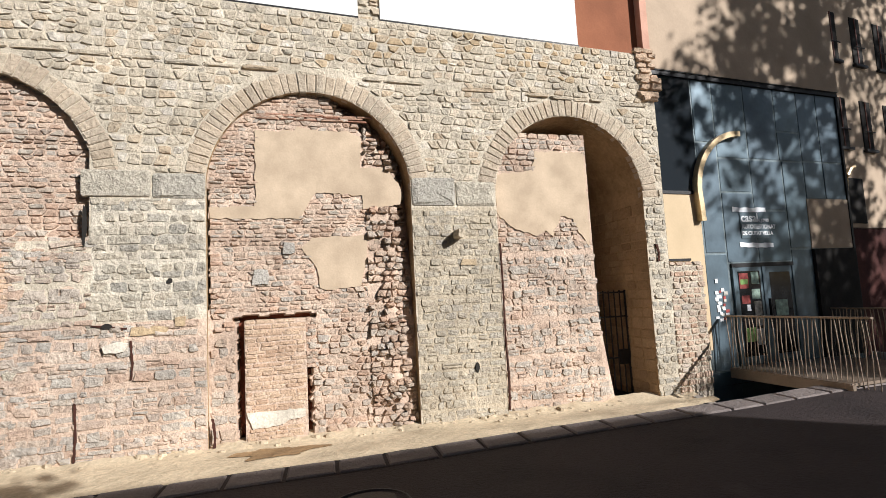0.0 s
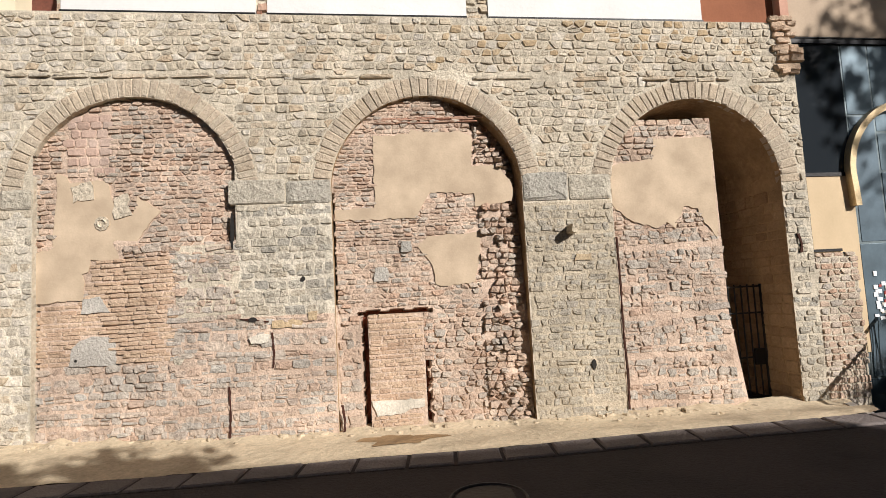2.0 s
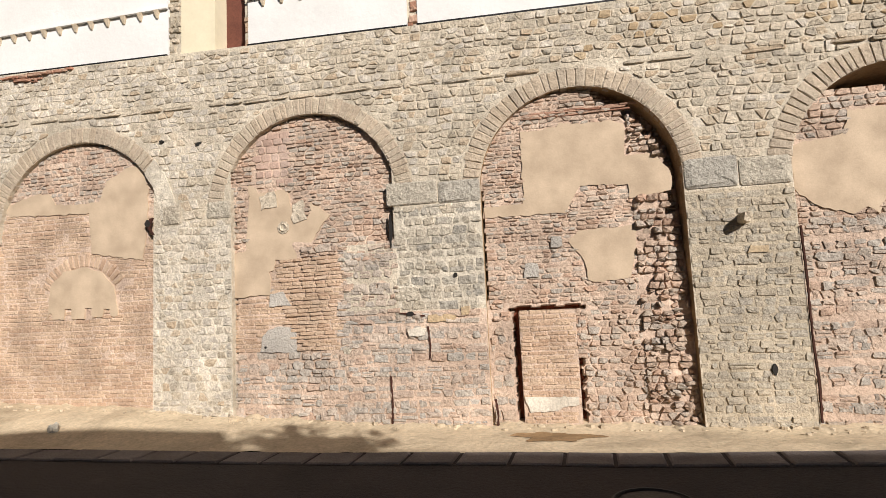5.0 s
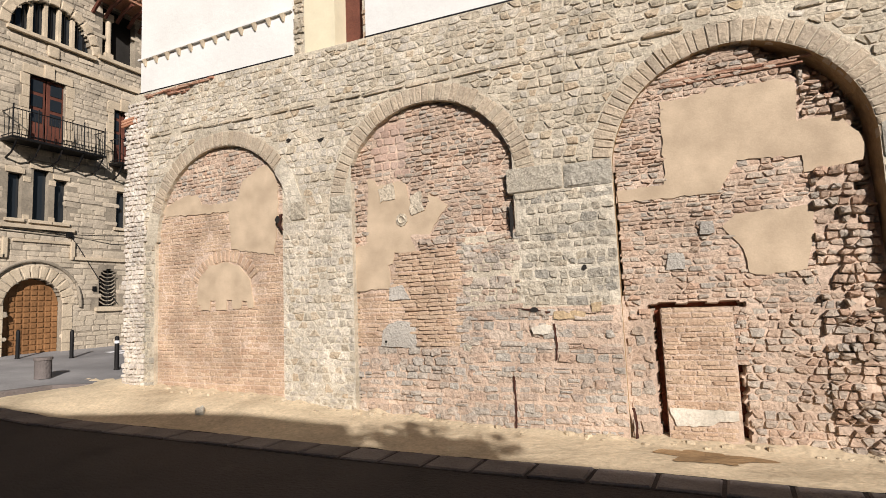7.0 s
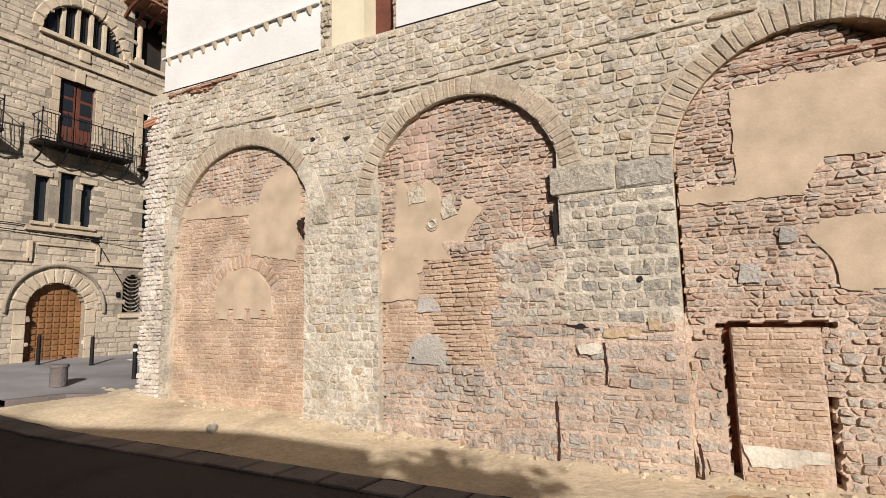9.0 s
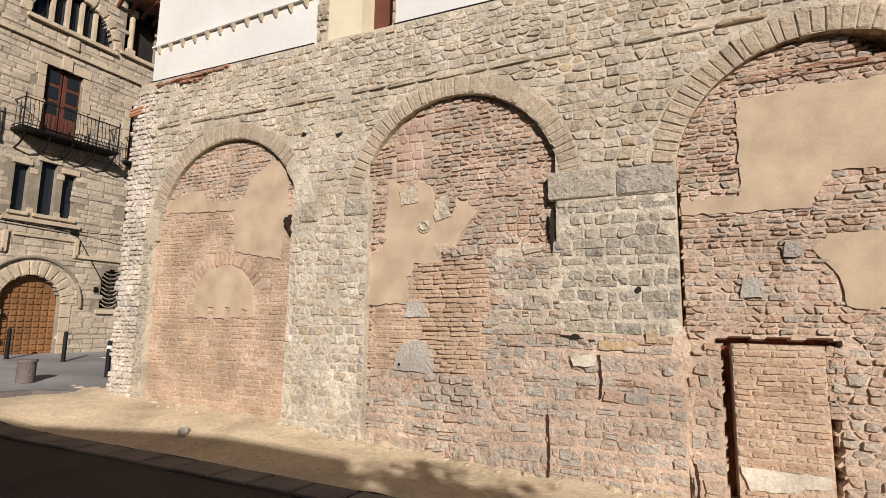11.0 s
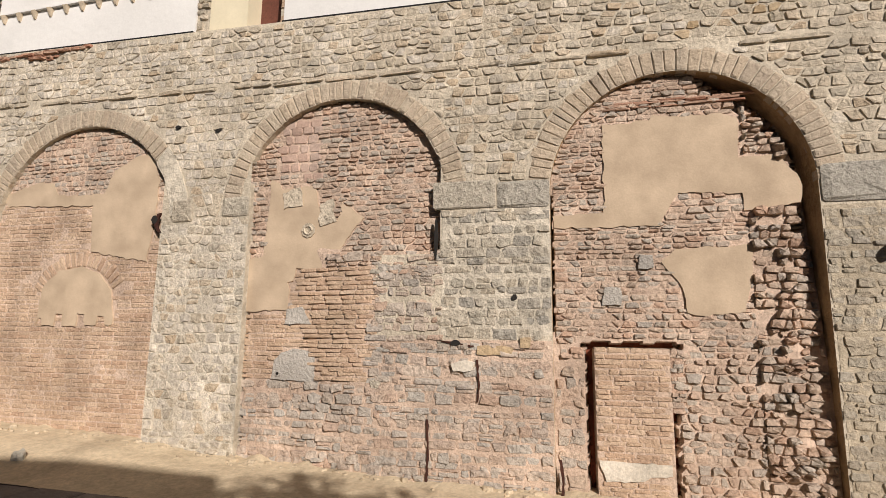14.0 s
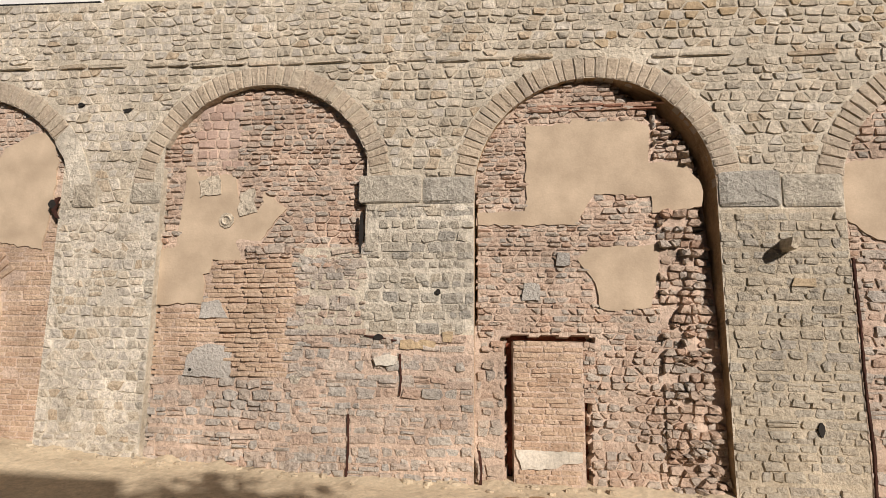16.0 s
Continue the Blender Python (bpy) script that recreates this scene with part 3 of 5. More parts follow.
tagged(box("pale_pointing", (-0.03, 1.375, -0.004, 0.05, 1.80, 3.43), PALE, wall), "pale lime pointing between grey blocks")
tagged(box("earth_pointing", (-0.945, 1.375, -0.004, 0.05, -0.1, 1.74), PINKMORTAR, wall), "pinkish earth pointing between rubble stones")
tagged(box("pale_pointing", (4.41, 5.815, -0.004, 0.05, -0.1, 3.30), BROWNMORTAR, wall), "brownish lime pointing between coursed stones")
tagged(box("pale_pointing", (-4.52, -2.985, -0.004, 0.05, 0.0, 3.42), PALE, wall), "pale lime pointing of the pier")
slab("lime_smear", [(-6.15 + rad * math.cos(a), 3.35 + rad * math.sin(a)) for rad, a in [(1.81, 0.1 + 0.09 * i) for i in range(7)]] + [(-6.15 + rad * math.cos(a), 3.35 + rad * math.sin(a)) for rad, a in [(2.13, 0.68 - 0.09 * i) for i in range(7)]], 0.01, 0.035, PALE, wall, "pale lime smear over the arch ring", 0.012)
# broken pale end of the wall
quoin_wall = tagged(box("wall_end", (WALL_L - 0.02, QUOIN_X, -0.03, 0.02, 0.2, 6.55), PALE, wall), "whitish broken rubble end of the wall")
rough_end = rubble(WALL_L - 0.03, QUOIN_X, 0.3, 6.5, (0.06, 0.13), (0.06, 0.16), 0.005, lambda x, z: WALL_L - 0.06 < x < QUOIN_X + 0.03)
lay("end_stone", blocks_of(rough_end, -0.03, 0.01, 0.055), ENDSTONE, wall, None, 150, "broken pale rubble")

for a, b, c, d in IMPOSTS:
    o = [(a, c + 0.03), (a + 0.03, c), (b - 0.03, c), (b - 0.005, c + 0.03), (b - 0.005, d - 0.03), (b - 0.03, d), (a + 0.03, d), (a, d - 0.03)]
    v, f = stone_block(o, -0.005, 0.03, 0.06)
    mesh("impost_block", v, f, ASHLAR, wall)

# thin string course with its shadow line
x = -8.2
while x < 8.85:
    w = rng.uniform(0.25, 0.7)
    if rng.random() < 0.86:
        z = string_z(x) + rng.uniform(-0.012, 0.012)
        o = [(x, z - 0.02), (x + 0.04, z - 0.032), (x + w - 0.04, z - 0.03), (x + w - 0.01, z - 0.01), (x + w - 0.01, z + 0.025), (x + w - 0.05, z + 0.036), (x + 0.05, z + 0.034), (x, z + 0.02)]
        v, f = stone_block(o, 0.0, rng.uniform(0.022, 0.046))
        mesh("string_course_stone", v, f, STONE, wall)
    x += w

# voussoirs
for k, (cx, cz, r, ring, jl, jr) in enumerate(ARCHES):
    count = int(math.pi * (r + 0.1) / 0.118)
    edges = [0.0]
    for i in range(count):
        edges.append(edges[-1] + rng.uniform(0.75, 1.25))
    edges = [math.pi * e / edges[-1] for e in edges]
    for a, b in zip(edges, edges[1:]):
        if k == 0 and a < 0.62 or k == 0 and b > 2.85:
            continue
        g = 0.0045
        inner, outer = r + rng.uniform(-0.012, 0.012), r + ring * rng.uniform(0.9, 1.04)
        ring_points = []
        for rad, ang in ((inner, a), (outer, a), (outer, b), (inner, b)):
            s = g / rad * (1 if ang == a else -1)
            ring_points.append((rad, ang + s))
        o = []
        for (r0, a0), (r1, a1) in zip(ring_points, ring_points[1:] + ring_points[:1]):
            for f in (0.07, 0.93):
                rad, ang = r0 + (r1 - r0) * f, a0 + (a1 - a0) * f
                o.append((cx + rad * math.cos(ang), cz + rad * math.sin(ang)))
        v, f = stone_block(o, 0.0, rng.uniform(0.012, 0.022), 0.12)
        mesh("voussoir", v, f, VOUSSOIR, wall)

# ---- the infills of the arches ----


def infill(k, x0, x1, z1, mat, name, label, edge=None):
    nx, nz = (130, 220) if k == 2 else (120, 120)
    verts, faces = [], []
    for j in range(nz + 1):
        z = -0.5 + (z1 + 0.5) * j / nz
        right = edge(z) if edge else x1
        for i in range(nx + 1):
            px = x0 + (right - x0) * i / nx
            verts.append((px, recess(k, px, z) + 0.012 * noise.noise((px * 3, 0, z * 3)), z))
    for j in range(nz):
        for i in range(nx):
            a = j * (nx + 1) + i
            faces.append((a, a + 1, a + nx + 2, a + nx + 1))
    b = len(verts)
    for j in (0, nz):
        z = -0.5 + (z1 + 0.5) * j / nz
        verts += [(x0, THICK - 0.1, z), ((edge(z) if edge else x1), THICK - 0.1, z)]
    faces += [(b, b + 2, b + 3, b + 1)]
    faces += [tuple([nx + j * (nx + 1) for j in range(nz + 1)] + [b + 3, b + 1])[::-1], tuple([j * (nx + 1) for j in range(nz + 1)] + [b + 2, b])]
    faces.append(tuple([nz * (nx + 1) + i for i in range(nx + 1)] + [b + 3, b + 2])[::-1])
    return tagged(mesh(name, verts, faces, mat), label, "wall", kind="structure")


def fill(k, wall_part, x0, x1, z0, z1, rows, widths, gap, rough, mat, low, high, skip=(), only=None, near=None, most=300, name="stone", stack=0.0, extra=None, label="", loose=False, drop=0.0):
    cx, cz, r, ring, jl, jr = ARCHES[k]

    def keep(x, z):
        if z < interp(x, BASE) - 0.06 or z > cz and math.hypot(x - cx, z - cz) > r + 0.06:
            return False
        if only and not inside(x, z, only):
            return False
        if extra and not extra(x, z):
            return False
        return not any(inside(x, z, p) for p in skip)

    def push(x, z):
        return (max(x, x0) if loose else min(max(x, x0), x1)), z

    if name == "low_stone":
        outlines, block = courses(x0, x1, z0, z1, rows, widths, gap, rough, keep, push, stack=stack), rough_block
    elif name in ("brick", "tile"):
        outlines, block = courses(x0, x1, z0, z1, rows, widths, gap, rough, keep, push, stack=stack), stone_block
    else:
        outlines, block = rubble(x0, x1, z0, z1, rows, widths, gap, keep, push, stack=stack), rough_block
    outlines = [o for o in outlines if rng.random() >= drop]
    lay(name, [block(o, min(recess(k, px, pz) for px, pz in o), rng.uniform(low, high), 0.03) for o in outlines], mat, wall_part, near, most, label)


def draped(name, poly, k, thick, mat, parent, label):
    ob = slab(name, poly, 0.0, thick, mat, parent, label, 0.016)
    for v in ob.data.vertices:
        v.co.y += 0.122 if k == 1 else 0.116
    return ob


# first arch
A1_PLASTER = [(-8.0, 4.05), (-7.17, 4.27), (-6.81, 4.24), (-6.71, 4.03), (-5.73, 3.99), (-5.59, 4.37), (-5.19, 4.58), (-4.84, 4.61), (-4.70, 4.26), (-4.70, 3.53), (-4.80, 2.87), (-5.88, 3.04), (-5.97, 3.81), (-7.75, 3.88)]
A1_LUNETTE = [(-6.84, 1.89), (-6.79, 2.49), (-6.48, 2.75), (-6.03, 2.82), (-5.66, 2.68), (-5.41, 2.43), (-5.32, 2.02), (-5.32, 1.89), (-5.46, 1.88), (-5.47, 2.02), (-5.62, 2.02), (-5.63, 1.88), (-5.86, 1.87), (-5.88, 2.06), (-6.02, 2.06), (-6.04, 1.86), (-6.3, 1.86), (-6.32, 2.05), (-6.45, 2.05), (-6.47, 1.87), (-6.72, 1.87), (-6.74, 1.99), (-6.8, 1.99)]
in1 = infill(0, -8.3, -4.45, 5.2, PINKMORTAR, "infill_wall_1", "brick and rubble infill of the narrow arch")
slab("plaster_patch", A1_PLASTER, 0.10, 0.034, PLASTER, in1, "smooth ochre render patch")
slab("plaster_patch", A1_LUNETTE, 0.10, 0.036, PLASTER, in1, "half-round render patch with a notched foot", 0.012)
fill(0, in1, -7.98, -4.56, 3.9, 5.3, (0.06, 0.11), (0.08, 0.2), 0.006, 1.3, PINK, 0.004, 0.028, [A1_PLASTER], near=(-6, 4.5), most=200, label="small rubble")
SMALL_ARCH = [(-7.15, 2.6), (-6.72, 3.0), (-6.18, 3.08), (-5.55, 2.9), (-5.12, 2.5), (-5.35, 2.35), (-5.66, 2.68), (-6.03, 2.84), (-6.48, 2.76), (-6.85, 2.5)]
fill(0, in1, -8.1, -4.56, 0.15, 3.95, (0.062, 0.078), (0.2, 0.3), 0.006, 0.55, BRICK, 0.004, 0.013, [A1_PLASTER, A1_LUNETTE, SMALL_ARCH], near=(-5.5, 1.4), most=300, name="brick", label="thin bricks")
for i in range(17):
    a = math.radians(35 + 115 * i / 16)
    c, s = math.cos(a), math.sin(a)
    r0, r1, half = 0.80, 1.04 + rng.uniform(-0.03, 0.02), 0.04
    mx, mz = -6.07, 2.02
    o = []
    for rad, side in ((r0, -1), (0.5 * (r0 + r1), -1.05), (r1, -1.1), (r1 + 0.01, 0), (r1, 1.1), (0.5 * (r0 + r1), 1.05), (r0, 1), (r0 - 0.005, 0)):
        o.append((mx + rad * c + side * half * s, mz + rad * s - side * half * c))
    v, f = stone_block(o, 0.09, 0.02)
    mesh("arch_brick", v, f, BRICK, in1)

# second arch
A2_PLASTER = [(-3.1, 2.1), (-3.1, 2.85), (-2.75, 2.9), (-2.71, 3.51), (-2.70, 4.06), (-2.55, 4.0), (-2.5, 3.9), (-1.97, 3.93), (-1.88, 3.56), (-1.59, 3.38), (-1.53, 3.65), (-1.21, 3.42), (-1.40, 3.16), (-1.60, 2.87), (-1.85, 2.67), (-2.20, 2.72), (-2.24, 2.55), (-2.34, 2.5), (-2.29, 2.38), (-2.32, 2.12)]
A2_TILES = [(-2.60, 5.0), (-1.94, 5.0), (-1.92, 4.0), (-2.59, 4.15)]
A2_BRICKS = [(-3.2, 2.02), (-2.3, 2.1), (-2.25, 2.72), (-0.97, 2.72), (-0.97, 1.95), (-1.03, 1.16), (-3.2, 1.16)]
A2_SLAB = [(-2.50, 1.16), (-2.47, 1.42), (-2.36, 1.53), (-2.18, 1.58), (-1.95, 1.56), (-1.84, 1.51), (-1.85, 1.14)]
in2 = infill(1, -3.3, 0.1, 5.25, PINKMORTAR, "infill_wall_2", "patched brick and rubble infill of an arch")
slab("inset_slab", A2_SLAB, 0.12, 0.05, GREYSTONE, in2, "speckled grey stone slab with a rounded top", 0.008)
tube("drain_boss", [(-2.40, 0.08, 1.24), (-2.40, 0.058, 1.24)], 0.045, GREYSTONE, in2, "small round boss", 14)
# flat black disc: the hole's shade is only its colour
tube("drain_hole", [(-2.40, 0.07, 1.24), (-2.40, 0.054, 1.24)], 0.022, DARK, in2, sides=10)
slab("grey_stone", [(-2.33, 1.92), (-2.31, 2.13), (-2.08, 2.16), (-1.93, 1.93)], 0.12, 0.05, GREYSTONE, in2, "smooth grey stone", 0.008)
tube("carved_stone", [(-2.04, 0.1, 3.26), (-2.04, 0.07, 3.26)], 0.11, STONE, in2, "round carved stone", 9)
tube("carved_ring", [(-2.04 + 0.06 * math.cos(a), 0.066, 3.26 + 0.06 * math.sin(a)) for a in (i * 0.55 for i in range(12))], 0.014, STONE, in2)
slab("bare_stone", [(-2.45, 3.6), (-2.48, 3.85), (-2.2, 3.9), (-2.16, 3.62)], 0.1, 0.03, STONE, in2, ragged=0.025)
slab("bare_stone", [(-1.86, 3.33), (-1.88, 3.6), (-1.68, 3.7), (-1.62, 3.36)], 0.1, 0.032, STONE, in2, ragged=0.025)
draped("plaster_patch", A2_PLASTER, 1, 0.036, PLASTER, in2, "ragged smooth ochre render patch")
fill(1, in2, -3.085, -0.08, 2.6, 5.3, (0.05, 0.105), (0.08, 0.22), 0.0055, 1.4, PINK, 0.004, 0.034, [A2_PLASTER, A2_TILES, A2_BRICKS], near=(-1.2, 3.8), most=300, label="small pink rubble")
fill(1, in2, -3.1, -0.9, 4.0, 5.1, (0.13, 0.15), (0.14, 0.2), 0.006, 0.5, TILE, 0.012, 0.024, (), only=A2_TILES, name="tile", label="terracotta tiles")
fill(1, in2, -3.085, -0.93, 1.1, 2.75, (0.055, 0.072), (0.16, 0.3), 0.006, 0.7, BRICK, 0.005, 0.018, [A2_PLASTER, A2_SLAB], only=A2_BRICKS, near=(-2, 2), most=300, name="brick", label="thin bricks", loose=True)
fill(1, in2, -3.085, -0.93, -0.1, 2.9, (0.09, 0.15), (0.1, 0.26), 0.009, 1.1, PINKGREY, 0.004, 0.028, [A2_PLASTER, A2_BRICKS, A2_SLAB], near=(-1.8, 0.6), most=300, name="low_stone", stack=0.2, label="pinkish squared rubble", loose=True)

# third arch
A3_PLASTER = [(2.05, 4.47), (2.61, 4.50), (2.65, 4.57), (3.00, 4.52), (3.44, 4.52), (3.62, 4.44), (3.61, 3.95), (4.01, 3.94), (4.20, 3.70), (4.26, 3.56), (4.22, 3.36), (3.63, 3.28), (3.61, 3.50), (2.91, 3.55), (2.76, 3.33), (2.68, 3.14), (1.42, 3.16), (1.42, 3.31), (2.04, 3.34)]
A3_PLASTER2 = [(2.67, 2.70), (2.85, 2.85), (3.68, 2.88), (3.67, 2.56), (3.55, 2.10), (3.07, 2.05), (2.93, 2.10), (2.91, 2.38)]
A3_DOOR = [(1.76, -0.2), (1.76, 1.68), (2.80, 1.68), (2.80, -0.2)]
A3_GAP = [(1.66, 1.62), (1.66, 1.765), (2.9, 1.765), (2.9, 1.62)]
A3_LEFT = [(1.3, 3.3), (1.3, 4.6), (2.05, 4.45), (2.05, 3.34)]
in3 = infill(2, 1.3, 4.5, 5.2, PINKMORTAR, "infill_wall_3", "rubble infill of an arch with a bricked-up doorway")


draped("plaster_patch", A3_PLASTER, 2, 0.04, PLASTER, in3, "broad smooth ochre render patch")
draped("plaster_patch", A3_PLASTER2, 2, 0.04, PLASTER, in3, "small smooth ochre render patch")
fill(2, in3, 1.415, 3.66, 1.66, 5.2, (0.04, 0.095), (0.06, 0.24), 0.005, 1.6, PINK, 0.003, 0.03, [A3_PLASTER, A3_PLASTER2, A3_DOOR, A3_GAP], near=(2.5, 2.3), most=300, label="pink rubble and brick in thin courses")
fill(2, in3, 2.80, 3.66, -0.2, 1.66, (0.06, 0.12), (0.06, 0.22), 0.006, 1.6, PINK, 0.003, 0.04, [A3_DOOR], near=(3.2, 1), most=200, label="pink rubble")
fill(2, in3, 3.66, 4.36, -0.2, 5.1, (0.06, 0.13), (0.07, 0.19), 0.005, 1.7, PINK, 0.01, 0.10, [A3_PLASTER, A3_PLASTER2], near=(4, 2), most=250, drop=0.12, stack=0.1, name="rubble_stone", label="loose broken rubble")
fill(2, in3, 1.415, 1.745, -0.15, 1.66, (0.09, 0.16), (0.1, 0.24), 0.008, 1.2, PINK, 0.004, 0.034, name="low_stone", label="pinkish rubble")
for poly in ([(2.42, 2.62), (2.44, 2.78), (2.58, 2.79), (2.6, 2.63)], [(1.98, 2.18), (2.0, 2.4), (2.2, 2.4), (2.2, 2.18)]):
    slab("dressed_stone", poly, 0.1 if poly[0][0] < 3 else 0.14, 0.04 if poly[0][0] < 3 else 0.10, GREYSTONE, in3, "single squared grey stone", 0.012)
red_row = courses(1.75, 3.6, 4.665, 4.75, (0.035, 0.05), (0.2, 0.4), 0.006, 1.0, lambda x, z: math.hypot(x - 2.88, z - 3.59) < 1.46)
lay("red_brick", [stone_block(o, 0.09, rng.uniform(0.0, 0.035)) for o in red_row], REDBRICK, in3)

# bricked-up doorway, its panel set proud between two dark gaps under a lintel gap
panel = empty("blocked_doorway", 2.28, 0.1, 0.0)
tagged(panel, "bricked-up doorway of thin bricks over a white marble sill", "doorway")
# gap back coloured maroon to deepen the shade in the gaps
under(box("gap_back", (1.775, 2.79, 0.285, 0.30, -0.1, 1.76), GAPRED), panel)
under(box("panel_core", (1.865, 2.715, 0.05, 0.28, -0.06, 1.66), PINKMORTAR), panel)
door_rows = courses(1.87, 2.71, -0.02, 1.63, (0.056, 0.068), (0.12, 0.27), 0.0055, 0.8, lambda x, z: 1.87 < x < 2.72 and not 0.16 < z < 0.37, lambda x, z: (min(max(x, 1.87), 2.71), z))
for o in door_rows:
    v, f = stone_block(o, 0.05, rng.uniform(0.004, 0.02))
    under(mesh("brick", v, f, BRICK), panel)
sill = slab("marble_sill", [(1.88, 0.37), (2.68, 0.375), (2.68, 0.25), (2.45, 0.22), (2.3, 0.16), (1.95, 0.155)], 0.06, 0.035, WHITESTONE, panel, "worn white marble strip", 0.01)
sill.matrix_parent_inverse = Matrix.Translation(-panel.location)
for x0, x1, z0, z1 in ((2.712, 2.85, 0.93, 1.65),):
    o = [(x0, z0), (x1, z0), (x1, z0 + 0.25), (x1, z1 - 0.2), (x1, z1), (x0, z1), (x0, z1 - 0.3), (x0, z0 + 0.2)]
    v, f = stone_block(o, 0.07, 0.012, 0.1)
    under(mesh("jamb_stone", v, f, PINK), panel)
jamb_rows = courses(2.712, 2.86, 0.93, 1.64, (0.04, 0.09), (0.07, 0.16), 0.003, 1.3, lambda x, z: 2.70 < x < 2.88, lambda x, z: (min(max(x, 2.712), 2.87), z))
for o in jamb_rows:
    v, f = stone_block(o, 0.055, rng.uniform(0.002, 0.025), 0.08)
    under(mesh("jamb_stone", v, f, PINK), panel)
# fourth arch
A4_PLASTER = [(5.86, 3.87), (6.59, 3.98), (6.64, 4.31), (7.66, 4.31), (7.64, 2.87), (7.61, 2.60), (7.41, 2.88), (7.30, 3.1), (7.07, 3.17), (6.90, 2.81), (6.75, 2.9), (6.58, 2.83), (6.22, 2.94), (5.88, 3.21)]


def in4_edge(z):
    return interp(z, [(-0.5, 7.95), (0.1, 7.78), (0.6, 7.70), (5.0, 7.66)])


in4 = infill(3, 5.75, 7.66, 4.60, PINKMORTAR, "infill_wall_4", "rubble infill closing half of an arch", in4_edge)
slab("plaster_patch", A4_PLASTER, 0.14, 0.034, PLASTER, in4, "smooth ochre render patch")
fill(3, in4, 5.865, 7.66, 2.6, 4.62, (0.06, 0.11), (0.09, 0.24), 0.006, 1.3, PINK, 0.004, 0.03, [A4_PLASTER], near=(6.7, 3), most=150, label="pink rubble")
fill(3, in4, 5.865, 7.9, -0.2, 2.7, (0.085, 0.15), (0.09, 0.25), 0.008, 1.6, PINKGREY, 0.003, 0.03, [A4_PLASTER], near=(6.7, 1.4), most=300, name="low_stone", stack=0.25, extra=lambda x, z: x < in4_edge(z) - 0.05, label="pinkish rubble")

# ---- wall foot to the right of the passage, lower than the rest ----
foot = tagged(mesh("wall_foot", *boxes((WALL_R, 9.88, 0.0, 0.19, -2.2, 2.27)), MORTAR), "low remnant of the rubble wall beside the entrance", "wall", kind="structure")
foot_rows = rubble(WALL_R - 0.03, 9.88, -1.9, 2.27, (0.085, 0.14), (0.1, 0.26), 0.009, lambda x, z: WALL_R - 0.05 < x < 9.9 and z < 2.27, lambda x, z: (min(max(x, WALL_R), 9.88 + 0.03), min(z, 2.28)))
lay("stone", [rough_block(o, 0.0, rng.uniform(0.006, 0.03)) for o in foot_rows], PINK, foot, (9.5, 1), 300, "pinkish rubble")

# jamb blocks of the passage
z = -0.15
while z < 3.35:
    h = rng.uniform(0.13, 0.22)
    y = 0.02
    while y < 2.4:
        w = rng.uniform(0.22, 0.45)
        v, f = stone_block([(a, b) for a, b in ((y, z + 0.02), (y + 0.02, z), (y + w - 0.04, z), (y + w - 0.015, z + 0.02), (y + w - 0.015, z + h - 0.03), (y + w - 0.04, z + h - 0.015), (y + 0.02, z + h - 0.015), (y, z + h - 0.03))], 0, rng.uniform(0.01, 0.02))
        mesh("jamb_stone", [(8.72 + b, a, c) for a, b, c in v], f, JAMB, wall)
        y += w
    z += h

# ---- ground ----
PIT = (8.5, 14.2, -1.5, 0.19)


def ground_z(x, y):
    z = interp(x, KERBZ)
    return z - 0.015


def ground_sheet():
    xs = sorted({-400, -150, -60, *[-40 + 1.0 * i for i in range(90)], 8.5, 10.35, 11.5, 14.2, 60, 150, 400})
    ys = sorted({-400, -150, -60, -30, -20, *[-1.6 - 0.1 * i for i in range(9)], *[-14 + 1.0 * i for i in range(40)], 0.19, -1.5, 60, 150, 400})
    verts = [(x, y, ground_z(x, y) - (0.0 if y < interp(x, KERBY) - 0.2 or x < -12.3 else 0.25)) for y in ys for x in xs]
    faces = []
    for j in range(len(ys) - 1):
        for i in range(len(xs) - 1):
            mx, my = 0.5 * (xs[i] + xs[i + 1]), 0.5 * (ys[j] + ys[j + 1])
            if PIT[0] < mx < PIT[1] and PIT[2] < my < PIT[3]:
                continue
            a = j * len(xs) + i
            faces.append((a, a + 1, a + len(xs) + 1, a + len(xs)))
    return tagged(mesh("ground", verts, faces, ASPHALT), "dark worn asphalt road", "road", kind="structure")


ground_sheet()
px0, px1, py0, py1 = PIT
tagged(mesh("pit", *boxes((px0 - 0.1, px1 + 0.1, py0, py1 + 0.05, -2.5, -2.3), (px1, px1 + 0.1, py0, py1, -2.3, 0.25), (px0, px1, py0 - 0.1, py0, -2.3, 0.08)), PLAINWALL), "sunken area in front of the entrance", "pit", kind="structure")

tagged(mesh("pit_wall", [(8.57, -1.5, -2.3), (9.5, 0.0, -2.3), (9.5, 0.0, -0.12), (8.57, -1.5, 0.07), (8.45, -1.5, -2.3), (9.35, 0.0, -2.3), (9.35, 0.0, -0.12), (8.45, -1.5, 0.07)], [(0, 1, 2, 3), (3, 2, 6, 7), (7, 6, 5, 4)], PLAINWALL), "slanting retaining wall of the sunken area", "wall", kind="structure")

# sandy strip between kerb and wall
strip_x = np.linspace(-10.6, 9.62, 165)
strip_v, strip_f = [], []


